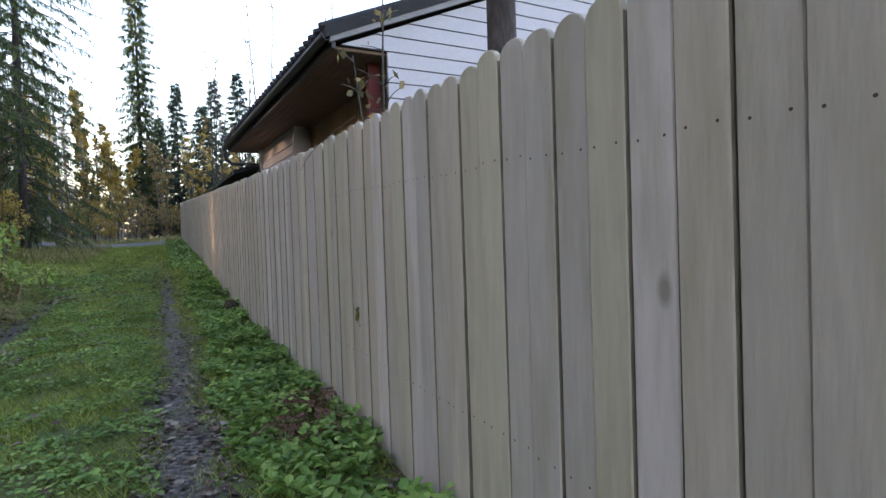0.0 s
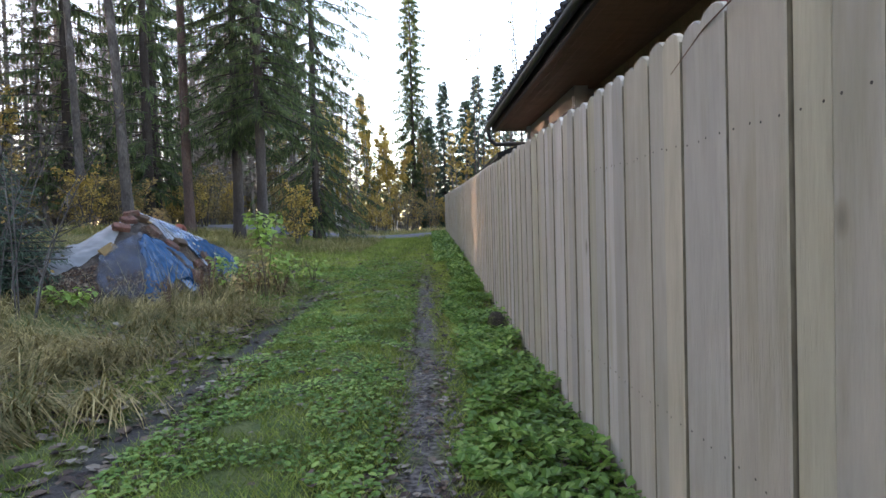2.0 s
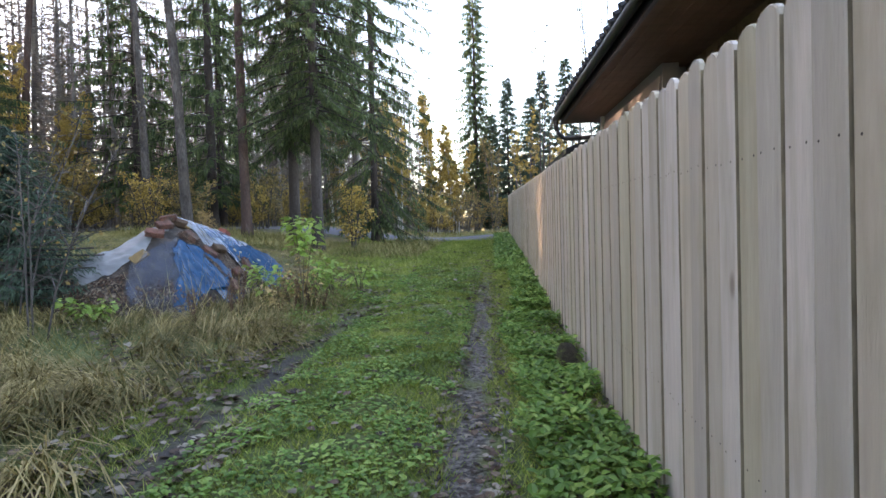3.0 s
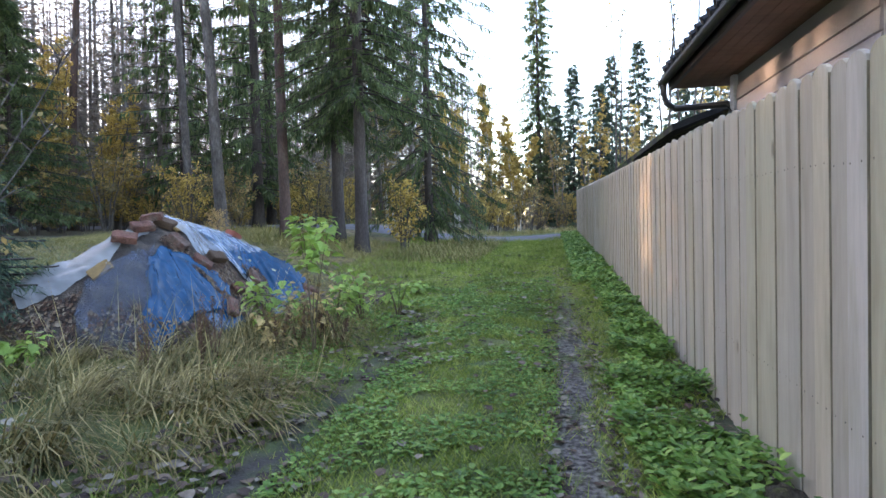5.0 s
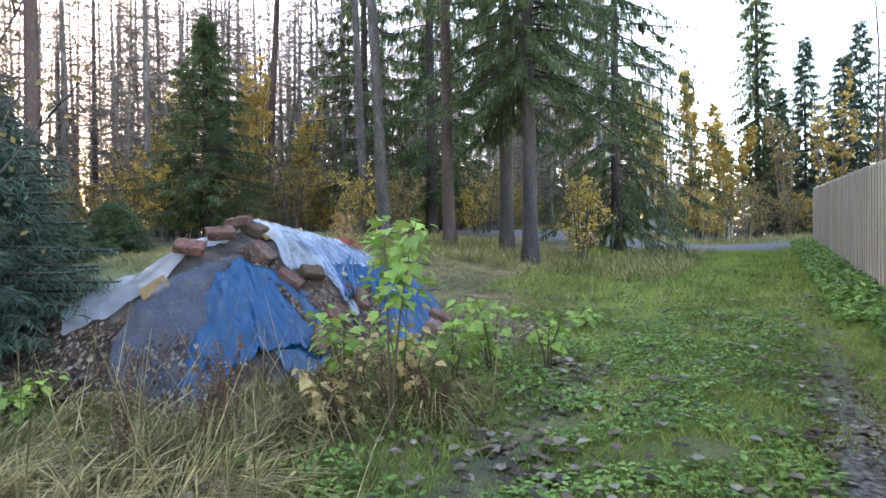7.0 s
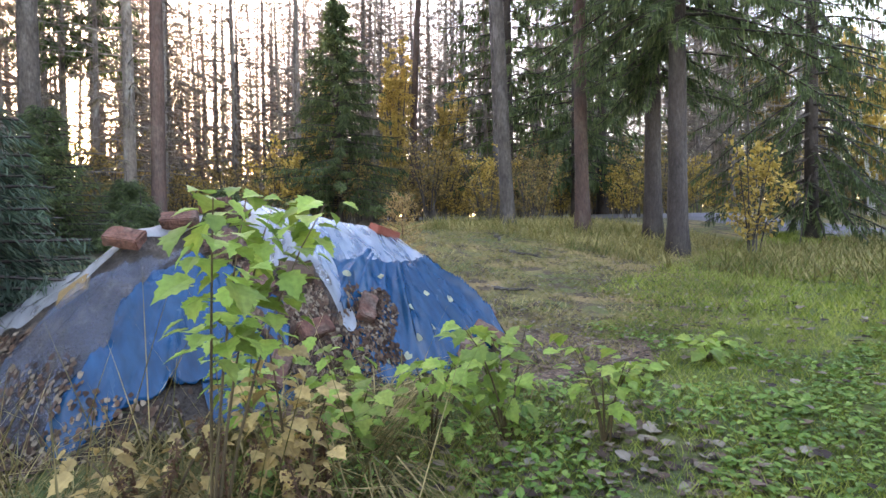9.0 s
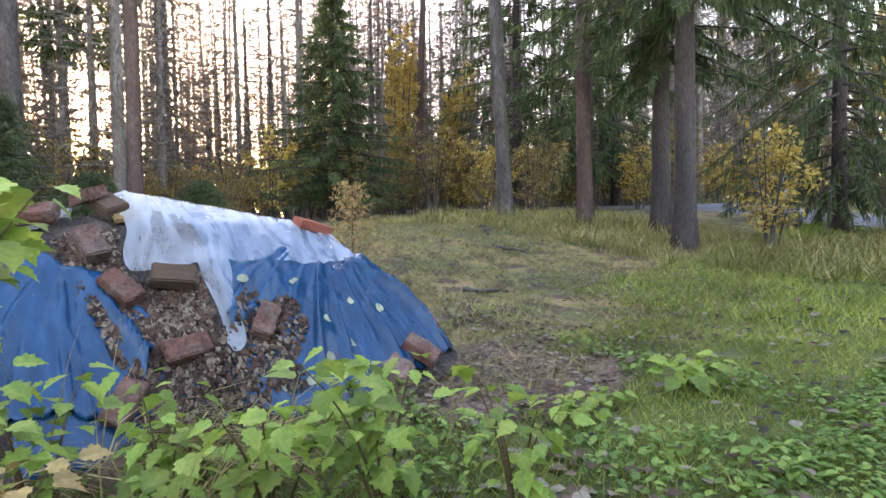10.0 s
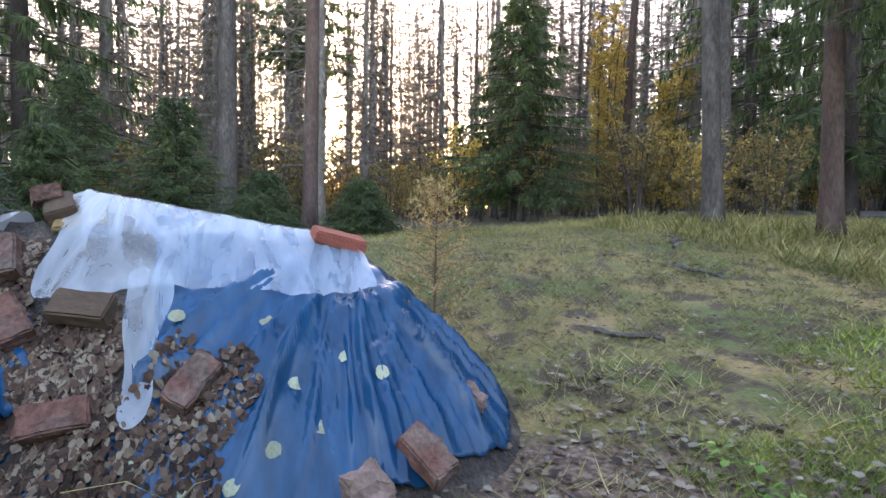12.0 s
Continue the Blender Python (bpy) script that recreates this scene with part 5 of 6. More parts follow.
def wood_belt():
    """The slim trunks and twigs of the wood behind the nearer trees."""
    acc = Acc()
    r = np.random.default_rng(909)
    for k in range(560):
        a = r.uniform(-0.9, 1.45)
        d = 30 + 38 * r.uniform() ** 0.9
        x, y = -2 - d * math.cos(a), 11 + d * math.sin(a)
        if x > -10 and y < 56:
            continue
        if abs(math.atan2(y - 11.46, -x - 1.5) - 0.128) < 0.02:
            continue
        z, h = float(height(x, y)), r.uniform(14, 24)
        lx, ly = r.normal(0, 0.4, 2)
        acc.tube([(x, y, z - 0.3), (x + lx * 0.5, y + ly * 0.5, z + h * 0.5), (x + lx, y + ly, z + h)], [r.uniform(0.09, 0.17), 0.09, 0.02], 5, False)
        m = 420
        u = r.uniform(0.10, 1, m)
        b = r.uniform(0, 2 * math.pi, m)
        P = np.stack([x + lx * u, y + ly * u, z + h * u], 1)
        D = unit(np.stack([np.cos(b), np.sin(b), r.uniform(-0.5, 0.25, m)], 1))
        ln = (0.6 + 1.5 * np.minimum(1, (1.05 - u) * 2)) * r.uniform(0.5, 1.2, m)
        N = unit(np.cross(D, r.normal(0, 1, (m, 3))))
        acc.diamonds(P, D, N, ln, r.uniform(0.022, 0.075, m), 0.65)
    # twig tones lightened to stand for the haze of distance
    ob = new("wood_belt", acc.mesh("wood_belt", material("twig_haze", (0.08, 0.07, 0.06), rough=0.9, var=0.3, scale=0.5, fine=5, bump=0, island=0.9,
                                                         tones=((0.11, 0.095, 0.09), (0.18, 0.155, 0.14), (0.25, 0.22, 0.19)), translucent=0.35)))
    return tagged(ob, "grey slim trunks and twigs deep in the wood", "wood", kind="stuff")


wood_belt()

# ---------------------------------------------------------------- shrubs, stalks and dead wood
SHRUB_LEAF = material("shrub_leaves", (0.22, 0.35, 0.07), rough=0.5, var=0.25, scale=7, fine=50, bump=0.15, obj_random=0.7, translucent=0.45,
                      stain=(0.5, 0.48, 0.10), stain_scale=5, stain_amount=0.4)
WITHER = material("withered_leaves", (0.42, 0.30, 0.12), rough=0.7, var=0.3, scale=7, fine=50, bump=0.15, obj_random=0.6, translucent=0.3)
STALK = material("brown_stalks", (0.12, 0.065, 0.04), rough=0.9, var=0.3, scale=8, fine=60)
CANE = material("green_canes", (0.10, 0.07, 0.035), rough=0.7, var=0.3, scale=8, fine=60)


def lobed_leaf(name, mat, size):
    """A toothed, three-lobed leaf, folded along the midrib, its stalk end at the origin."""
    half = ((0.0, 0.0), (0.16, -0.06), (0.34, 0.05), (0.30, 0.18), (0.48, 0.30), (0.36, 0.40), (0.40, 0.55), (0.24, 0.58), (0.20, 0.74), (0.10, 0.80), (0.0, 1.0))
    v = [(0, y, 0.0) for x, y in half] + [(x, y, 0.22 * x - 0.25 * (y - 0.4) ** 2) for x, y in half] + [(-x, y, 0.22 * x - 0.25 * (y - 0.4) ** 2) for x, y in half]
    n = len(half)
    v = [(x * size, y * size, (z - (0.25 * (y - 0.4) ** 2 if k < n else 0)) * size) for k, (x, y, z) in enumerate(v)]
    f = []
    for k in range(n - 1):
        f.append((k, n + k, n + k + 1, k + 1))
        f.append((k, k + 1, 2 * n + k + 1, 2 * n + k))
    acc = Acc()
    acc.add(v, f)
    return acc.mesh(name, mat)


def shrub(x, y, h, stems, leaves, seed, label, mat, size=0.10, spread=0.3, lean=(0, 0), bare=0.28):
    T = thing("shrub", pose(x, y, float(height(x, y)) - 0.02), label, "shrub", "shrubs by the heap")
    g = np.random.default_rng(seed)
    meshes = [lobed_leaf("leaf", mat, size * s) for s in (0.75, 1.0, 1.3)]
    for s in range(stems):
        a = g.uniform(0, 6.28)
        hh = h * g.uniform(0.55 + 0.5 * (bare > 0.4), 1.0 + 0.1 * (bare > 0.4))
        S = np.linspace(0, 1, 7)
        top = np.array([math.cos(a), math.sin(a), 0]) * spread * g.uniform(0.3, 1) + np.array([lean[0], lean[1], 0]) * g.uniform(0.6, 1.1)
        base = np.array([math.cos(a), math.sin(a), 0]) * 0.06 * g.uniform(0, 1)
        path = np.array([base + top * t ** 1.6 + np.array([0, 0, hh * (t - 0.12 * t ** 3)]) for t in S])
        acc = Acc()
        acc.tube(path, [0.008 * (1 - 0.7 * t) for t in S], 5)
        stem = part("stem", acc, CANE, T)
        m = leaves // stems
        for k in range(m):
            t = bare + (1 - bare) * (k + g.uniform()) / m
            p = np.array([np.interp(t, S, path[:, j]) for j in range(3)])
            b = k * 2.4 + g.uniform(-0.5, 0.5)
            out = g.uniform(0.04, 0.16) * (1.2 - 0.5 * t)
            lf = part("leaf", meshes[g.integers(0, 3)], None, T)
            lf.matrix_world = Matrix.Translation((x + p[0] + math.cos(b) * out, y + p[1] + math.sin(b) * out, float(height(x, y)) + p[2] + out * 0.15)) @ pose(0, 0, 0, g.uniform(-55, 5), g.uniform(-25, 25), math.degrees(b) - 90)
    return T


GREENLAB = "leggy shrub with broad light green leaves beside the heap"
shrub(-2.42, 9.42, 1.46, 4, 130, 301, "tall leggy shrub with broad light green leaves beside the heap", SHRUB_LEAF, 0.10, 0.50, (0.12, 0.32), 0.55)
shrub(-2.48, 10.98, 0.88, 6, 99, 302, GREENLAB, SHRUB_LEAF, 0.088, 0.32)
shrub(-2.68, 10.62, 0.78, 4, 64, 303, GREENLAB, SHRUB_LEAF, 0.085, 0.3)
shrub(-3.00, 10.35, 0.72, 5, 83, 304, GREENLAB, SHRUB_LEAF, 0.088, 0.3)
shrub(-3.25, 9.95, 0.75, 4, 80, 305, GREENLAB, SHRUB_LEAF, 0.085, 0.3)
shrub(-2.60, 9.80, 0.95, 5, 112, 306, "shrub with withered yellow-brown leaves among dry grass", WITHER, 0.07, 0.3)
shrub(-2.70, 9.30, 0.6, 3, 64, 307, "shrub with withered yellow-brown leaves among dry grass", WITHER, 0.07, 0.3)
shrub(-4.75, 8.35, 0.45, 5, 96, 308, "low shrub with pale yellow-green leaves at the heap's foot", SHRUB_LEAF, 0.08, 0.4)
shrub(-2.55, 12.3, 0.22, 5, 54, 309, "low broad-leaved weed beside the bare patch", SHRUB_LEAF, 0.08, 0.25)
shrub(-2.12, 11.35, 0.62, 5, 54, 310, GREENLAB, SHRUB_LEAF, 0.08, 0.25)
shrub(-2.3, 13.1, 0.25, 5, 54, 311, "low broad-leaved weed in the grass", SHRUB_LEAF, 0.09, 0.25)


def dock(x, y, h, seed):
    """A dead dock: brown stalks set thick with seeds."""
    T = thing("dead_stalk", pose(x, y, float(height(x, y)) - 0.02), "dead rust-brown seed stalk standing in dry grass", "plant", "dead stalks in the verge")
    g = np.random.default_rng(seed)
    acc, sd = Acc(), Acc()
    for s in range(3):
        a = g.uniform(0, 6.28)
        tip = np.array([math.cos(a) * 0.12, math.sin(a) * 0.12, h * g.uniform(0.75, 1)])
        acc.tube([(0, 0, 0), tuple(tip * 0.5 + np.array([0.01, 0.01, 0])), tuple(tip)], [0.006, 0.005, 0.002], 5)
        m = 160
        t = g.uniform(0.35, 1.0, (m, 1))
        P = tip * t + g.normal(0, 0.012, (m, 3))
        D = unit(g.normal(0, 1, (m, 3)))
        sd.diamonds(P, D, unit(np.cross(D, g.normal(0, 1, (m, 3)))), g.uniform(0.012, 0.028, m), g.uniform(0.008, 0.016, m))
    part("stalk", acc, STALK, T)
    part("seed_head", sd, STALK, T, kind="stuff")


for k, (x, y, h) in enumerate(((-3.05, 8.72, 0.72), (-3.12, 8.62, 0.6), (-2.75, 9.3, 0.5), (-2.65, 9.55, 0.55), (-2.5, 9.9, 0.5), (-3.4, 8.3, 0.55), (-2.3, 9.75, 0.42))):
    dock(x, y, h, 330 + k)


def sapling(x, y, h, seed):
    """A dead sapling with dry, pale needles."""
    T = thing("dead_sapling", pose(x, y, float(height(x, y)) - 0.02), "dried-up yellowish conifer sapling beside the heap", "tree")
    g = np.random.default_rng(seed)
    wood, nd = Acc(), Acc()
    wood.tube([(0, 0, 0), (0.02, 0, h * 0.5), (0, 0.02, h)], [0.014, 0.01, 0.003], 5)
    for k in range(60):
        u = 0.10 + 0.88 * (k / 60)
        a = k * 2.4
        ln = 0.42 * (1.05 - u) + 0.08
        d = np.array([math.cos(a), math.sin(a), 0.35])
        p = np.array([0, 0, h * u])
        wood.tube([tuple(p), tuple(p + d * ln)], [0.004, 0.0015], 3, False)
        m = 38
        t = g.uniform(0.15, 1.05, (m, 1))
        D = unit(g.normal(0, 1, (m, 3)))
        nd.diamonds(p + d * ln * t, D, unit(np.cross(D, g.normal(0, 1, (m, 3)))), g.uniform(0.03, 0.07, m), g.uniform(0.007, 0.014, m))
    part("trunk", wood, STALK, T, kind="stuff")
    part("foliage", nd, material("dry_needles", (0.36, 0.24, 0.10), rough=0.8, var=0.3, scale=6, fine=40, translucent=0.2), T)


sapling(-5.6, 12.75, 1.25, 341)


def branch(x, y, rz, ln, seed):
    T = new("fallen_branch")
    acc = Acc()
    g = np.random.default_rng(seed)
    pts = []
    for k in range(8):
        s = (k / 7 - 0.5) * ln
        px, py = x + math.cos(rz) * s, y + math.sin(rz) * s + g.normal(0, 0.03)
        pts.append((px, py, float(height(px, py)) + 0.03 + abs(g.normal(0, 0.015))))
    acc.tube(pts, [0.028 - 0.002 * k for k in range(8)], 6)
    for k in (2, 4, 5):
        p = np.array(pts[k])
        a = rz + g.uniform(0.5, 1.2) * (1 if k % 2 else -1)
        q = p + np.array([math.cos(a), math.sin(a), 0.15]) * ln * 0.2
        acc.tube([tuple(p), tuple(q)], [0.014, 0.005], 5)
    bpy.data.objects.remove(T)
    ob = new("fallen_branch", acc.mesh("fallen_branch", BARK_GREY))
    return tagged(ob, "grey fallen branch lying in the clearing", "branch")


branch(-5.15, 14.2, 0.9, 0.55, 351)
branch(-6.6, 16.2, 0.2, 0.6, 352)
branch(-8.2, 17.2, 2.4, 1.2, 353)


def mound(x, y, r, seed):
    """A mossy root lump at the fence's foot."""
    acc = Acc()
    g = np.random.default_rng(seed)
    n, m = 12, 6
    v = []
    for i in range(m):
        f = i / (m - 1)
        for k in range(n):
            a = 2 * math.pi * k / n
            rr = r * math.cos(f * 1.5) * (1 + 0.18 * math.sin(3 * a + seed) + g.normal(0, 0.06))
            v.append((x + rr * math.cos(a) * 0.8, y + rr * math.sin(a) * 1.3, float(height(x, y)) - 0.04 + r * 1.5 * math.sin(f * 1.5) + g.normal(0, 0.008)))
    f = [(i * n + k, i * n + (k + 1) % n, (i + 1) * n + (k + 1) % n, (i + 1) * n + k) for i in range(m - 1) for k in range(n)] + [tuple((m - 1) * n + k for k in range(n))]
    acc.add(v, f)
    ob = new("tree_stump", acc.mesh("tree_stump", material("mossy_root", (0.05, 0.04, 0.025), rough=1, var=0.5, scale=9, fine=70, bump=0.9, stain=(0.09, 0.12, 0.02), stain_scale=9, stain_amount=0.9), True))
    return tagged(ob, "mossy dark stump at the fence's foot", "stump")


mound(0.82, 6.75, 0.17, 3)


def dead_fern(x, y, seed):
    T = thing("dead_fern", pose(x, y, float(height(x, y))), "collapsed rust-brown dead fern by the fence", "plant")
    g = np.random.default_rng(seed)
    for k in range(16):
        a = g.uniform(0, 6.28)
        ln = g.uniform(0.18, 0.34)
        acc = Acc()
        H = np.array([math.cos(a), math.sin(a), 0])
        pts = np.array([H * ln * s + np.array([0, 0, 0.16 * math.sin(s * 2.6)]) for s in np.linspace(0, 1, 5)])
        acc.tube(pts, [0.003] * 5, 3, False)
        m = 26
        t = np.linspace(0.2, 1, m)
        P = np.stack([np.interp(t, np.linspace(0, 1, 5), pts[:, j]) for j in range(3)], 1)
        side = np.array([-H[1], H[0], 0]) * np.where(np.arange(m) % 2, 1, -1)[:, None]
        D = unit(side + H * 0.4 + g.normal(0, 0.25, (m, 3)) - np.array([0, 0, 0.3]))
        acc.diamonds(P, D, unit(np.cross(D, g.normal(0, 1, (m, 3)))), 0.07 * (1.2 - t), np.full(m, 0.016))
        part("frond", acc, STALK, T)


dead_fern(0.68, 1.28, 5)
dead_fern(0.8, 1.75, 6)


def fence_tuft(y, z, seed):
    g = np.random.default_rng(seed)
    acc = Acc()
    m = 110
    P = np.array([FX - 0.018, y, z]) + g.normal(0, 1, (m, 3)) * np.array([0.005, 0.010, 0.022])
    D = unit(g.normal(0, 1, (m, 3)) + np.array([-0.8, 0, 0.3]))
    acc.diamonds(P, D, unit(np.cross(D, g.normal(0, 1, (m, 3)))), g.uniform(0.010, 0.02, m), g.uniform(0.005, 0.009, m))
    ob = new("moss_tuft", acc.mesh("moss_tuft", material("moss", (0.09, 0.11, 0.02))))
    return tagged(ob, "tuft of green moss on a fence board", "moss")


fence_tuft(1.27, 0.72, 8)
acc = Acc()
acc.tube([(FX - 0.03, 1.15, 1.86), (FX - 0.028, 1.6, 1.855), (FX - 0.03, 2.0, 1.835), (FX - 0.02, 2.35, 1.80), (FX - 0.035, 2.55, 1.72)], [0.004, 0.0035, 0.003, 0.0025, 0.0015], 5)
tagged(new("dry_twig", acc.mesh("dry_twig", STALK)), "thin dry twig caught on the fence's top", "twig")

# bare bushes and slim trees behind the fence and at the verge
broadleaf("bare_bush", -4.75, 7.4, 3.4, 4, 1.5, 90, 0.06, LEAF_OLIVE, BARK_GREY, 361, "nearly bare grey bush with a few leaves", "bush", r0=0.007)
broadleaf("bare_bush", -5.7, 8.0, 3.4, 4, 1.4, 90, 0.06, LEAF_OLIVE, BARK_GREY, 362, "nearly bare grey bush with a few leaves", "bush", r0=0.007)
pine("pine_tree", 2.55, 2.05, 15, 0.14, 363, "dark-barked tree trunk behind the fence", bark=BARK_SPRUCE, n=30)
for k, (x, y, h) in enumerate(((1.75, 2.95, 4.2), (3.0, 21.5, 9), (4.4, 25, 11), (6.2, 20, 10), (2.4, 28, 10), (8.0, 26, 12))):
    broadleaf("bare_tree", x, y, h, 3 if k else 2, 1.0 if k else 0.35, 60, 0.10, LEAF_OLIVE, BARK_GREY, 371 + k, "slim leafless young tree behind the fence", "tree", "bare trees behind the fence", low=0.3, r0=0.014)

# ---------------------------------------------------------------- grass, weeds and leaves
GRASS = material("lawn_grass", (0.08, 0.13, 0.03), rough=0.55, var=0.3, scale=1.2, fine=9, bump=0, island=0.7,
                 tones=((0.07, 0.12, 0.018), (0.19, 0.265, 0.04), (0.40, 0.40, 0.11)), translucent=0.35)
STRAW = material("dry_grass", (0.3, 0.23, 0.11), rough=0.7, var=0.3, scale=1.5, fine=9, bump=0, island=0.9,
                 tones=((0.075, 0.08, 0.022), (0.20, 0.155, 0.055), (0.45, 0.35, 0.16)), translucent=0.3)
MIXGRASS = material("clearing_grass", (0.2, 0.18, 0.07), rough=0.65, var=0.3, scale=0.9, fine=9, bump=0, island=0.8,
                    tones=((0.085, 0.11, 0.022), (0.21, 0.185, 0.06), (0.40, 0.32, 0.14)), translucent=0.3)
WEED = material("weed_leaves", (0.08, 0.2, 0.04), rough=0.5, var=0.25, scale=2, fine=20, bump=0, island=0.8,
                tones=((0.05, 0.125, 0.02), (0.13, 0.255, 0.045), (0.27, 0.38, 0.09)), translucent=0.35)
DEADLEAF = material("dead_leaves", (0.2, 0.17, 0.14), rough=0.75, var=0.3, scale=3, fine=30, bump=0.1, island=1.2,
                    tones=((0.035, 0.025, 0.022), (0.08, 0.052, 0.038), (0.14, 0.10, 0.073), (0.22, 0.19, 0.15)), spec=0.2)


def rut(x, y):
    w = 0.09 * wobble(x, y, 1.1)
    return np.maximum(np.exp(-((x - 0.04 + w) / 0.12) ** 2) * np.clip((15 - y) / 5, 0, 1), np.exp(-((x + 1.72 + w) / 0.15) ** 2) * np.clip((13 - y) / 4, 0, 1))


def lawn():
    acc = Acc()
    def keep(x, y):
        dirt = ((x + 3.3) / 0.75) ** 2 + ((y - 12.6) / 1.0) ** 2 < 0.8 + 0.4 * wobble(x, y, 2)
        return (rng.uniform(0, 1, len(x)) > rut(x, y) * 0.97) & ~dirt & (x < 0.97) & (x > -2.5 - 0.25 * (y - 10) * (y > 10) + 0.3 * wobble(x, y)) & (wobble(x, y, 2.3) > -0.75)
    P = on_ground(290000, -5.5, 1.0, -2.6, 15, keep)
    blades(acc, P, rng.uniform(0.03, 0.085, len(P)) * (1 + 0.35 * wobble(P[:, 0], P[:, 1], 2.7)), 0.007, 0.9)
    P = on_ground(90000, -7.5, 1.0, 15, 29.2, lambda x, y: (x > -4.6 - 0.1 * (y - 15)))
    blades(acc, P, rng.uniform(0.05, 0.13, len(P)) * (1 + 0.5 * wobble(P[:, 0], P[:, 1], 1.1)), 0.014, 0.8)
    ob = new("grass", acc.mesh("grass", GRASS))
    tagged(ob, "short green grass with worn patches", "grass", kind="stuff")


def clearing():
    acc = Acc()
    P = on_ground(70000, -13, -2.5, 11.5, 23, lambda x, y: (heap_top(x, y)[1] > 1.05) & (x < -2.9 - 0.12 * (y - 13) + 0.4 * wobble(x, y)) & (wobble(x, y, 1.3) > -0.8))
    blades(acc, P, rng.uniform(0.04, 0.12, len(P)) * (1 + 0.8 * (P[:, 1] > 17.5)), 0.009, 1.4)
    ob = new("clearing_grass", acc.mesh("clearing_grass", MIXGRASS))
    tagged(ob, "flattened dry grass and moss of the clearing", "grass", kind="stuff")
    acc = Acc()
    P = np.concatenate([on_ground(5200, -12, -4.0, 17.4, 22, lambda x, y: wobble(x, y, 0.9, 5) > 0.0), on_ground(3000, -4.2, -2.0, 17.5, 27), on_ground(4500, -16, 2, 34.6, 38.5)])
    arcs(acc, P, rng.uniform(0, 6.28, len(P)), rng.uniform(0.22, 0.6, len(P)), 0.016, rng.uniform(0.7, 1, len(P)), rng.uniform(0.1, 0.5, len(P)))
    ob = new("tall_grass", acc.mesh("tall_grass", MIXGRASS))
    tagged(ob, "tall pale grass at the wood's edge", "grass", kind="stuff")


def dry_tussocks():
    acc = Acc()
    c = on_ground(560, -7.0, -2.0, -1.0, 11.2, lambda x, y: (heap_top(x, y)[1] > 0.95) & (x < -2.2 + 0.3 * wobble(x, y) - 0.3 * np.clip(y - 9.5, 0, 9)) & (wobble(x, y, 0.9, 3) > -0.55))
    for p in c:
        m = int(rng.integers(38, 80))
        sp = rng.uniform(0.04, 0.10)
        base = p + np.column_stack([rng.normal(0, sp, m), rng.normal(0, sp, m), np.zeros(m)])
        base[:, 2] = height(base[:, 0], base[:, 1])
        lean = 2.4 * float(wobble(p[0], p[1], 0.6, 2)) - 0.5 + rng.normal(0, 0.5)
        az = lean + rng.normal(0, 0.55, m)
        arcs(acc, base, az, rng.uniform(0.45, 1.15, m), rng.uniform(0.006, 0.012, m), rng.uniform(0.55, 0.95, m), rng.uniform(0.6, 1.0, m))
    P = on_ground(170, -4.2, -1.9, 7.6, 10.2, lambda x, y: heap_top(x, y)[1] > 0.97)
    arcs(acc, P, rng.uniform(0, 6.28, len(P)), rng.uniform(0.6, 1.15, len(P)), 0.006, rng.uniform(0.85, 1.1, len(P)), rng.uniform(0.0, 0.35, len(P)))
    ob = new("dry_grass", acc.mesh("dry_grass", STRAW))
    tagged(ob, "long bleached dry grass hanging over in tussocks", "grass", kind="stuff")
    acc = Acc()
    P = on_ground(22000, -7.5, -2.0, -2.0, 11.8, lambda x, y: (heap_top(x, y)[1] > 0.98) & (x < -2.1 + 0.3 * wobble(x, y)))
    blades(acc, P, rng.uniform(0.06, 0.24, len(P)), 0.009, 0.8)
    ob = new("verge_grass", acc.mesh("verge_grass", MIXGRASS))
    tagged(ob, "rough half-dry grass of the verge", "grass", kind="stuff")


def leafy(acc, P, size, up=0.7, wide=1.0, surf=None):
    """Broad folded leaves: two diamonds meeting at the midrib."""
    n = len(P)
    a = rng.uniform(0, 6.28, n)
    gx, gy, e = np.zeros(n), np.zeros(n), 0.05
    if surf is not None:
        gx = (surf(P[:, 0] + e, P[:, 1]) - surf(P[:, 0] - e, P[:, 1])) / (2 * e)
        gy = (surf(P[:, 0], P[:, 1] + e) - surf(P[:, 0], P[:, 1] - e)) / (2 * e)
    D = unit(np.stack([np.cos(a), np.sin(a), rng.uniform(-0.2, up, n) + gx * np.cos(a) + gy * np.sin(a)], 1))
    S = unit(np.stack([-np.sin(a), np.cos(a), gy * np.cos(a) - gx * np.sin(a) + (rng.normal(0, 0.2, n) if surf is not None else 0)], 1))
    L = size * rng.uniform(0.6, 1.3, n)
    L = L.reshape(-1, 1)
    fold = np.array([0, 0, 1.0]) * L * 0.12
    tip, m1, m2 = P + D * L, P + D * L * 0.3, P + D * L * 0.7
    a, b = 0.34 * wide, 0.26 * wide
    v = np.stack([P, m1 + S * L * a + fold, m2 + S * L * b + fold, tip, m2 - S * L * b + fold, m1 - S * L * a + fold], 1)
    base = acc.n + np.arange(n) * 6
    acc.v.append(v.reshape(-1, 3))
    acc.f += np.concatenate([np.stack([base, base + 1, base + 2, base + 3], 1), np.stack([base, base + 3, base + 4, base + 5], 1)]).tolist()
    acc.n += n * 6


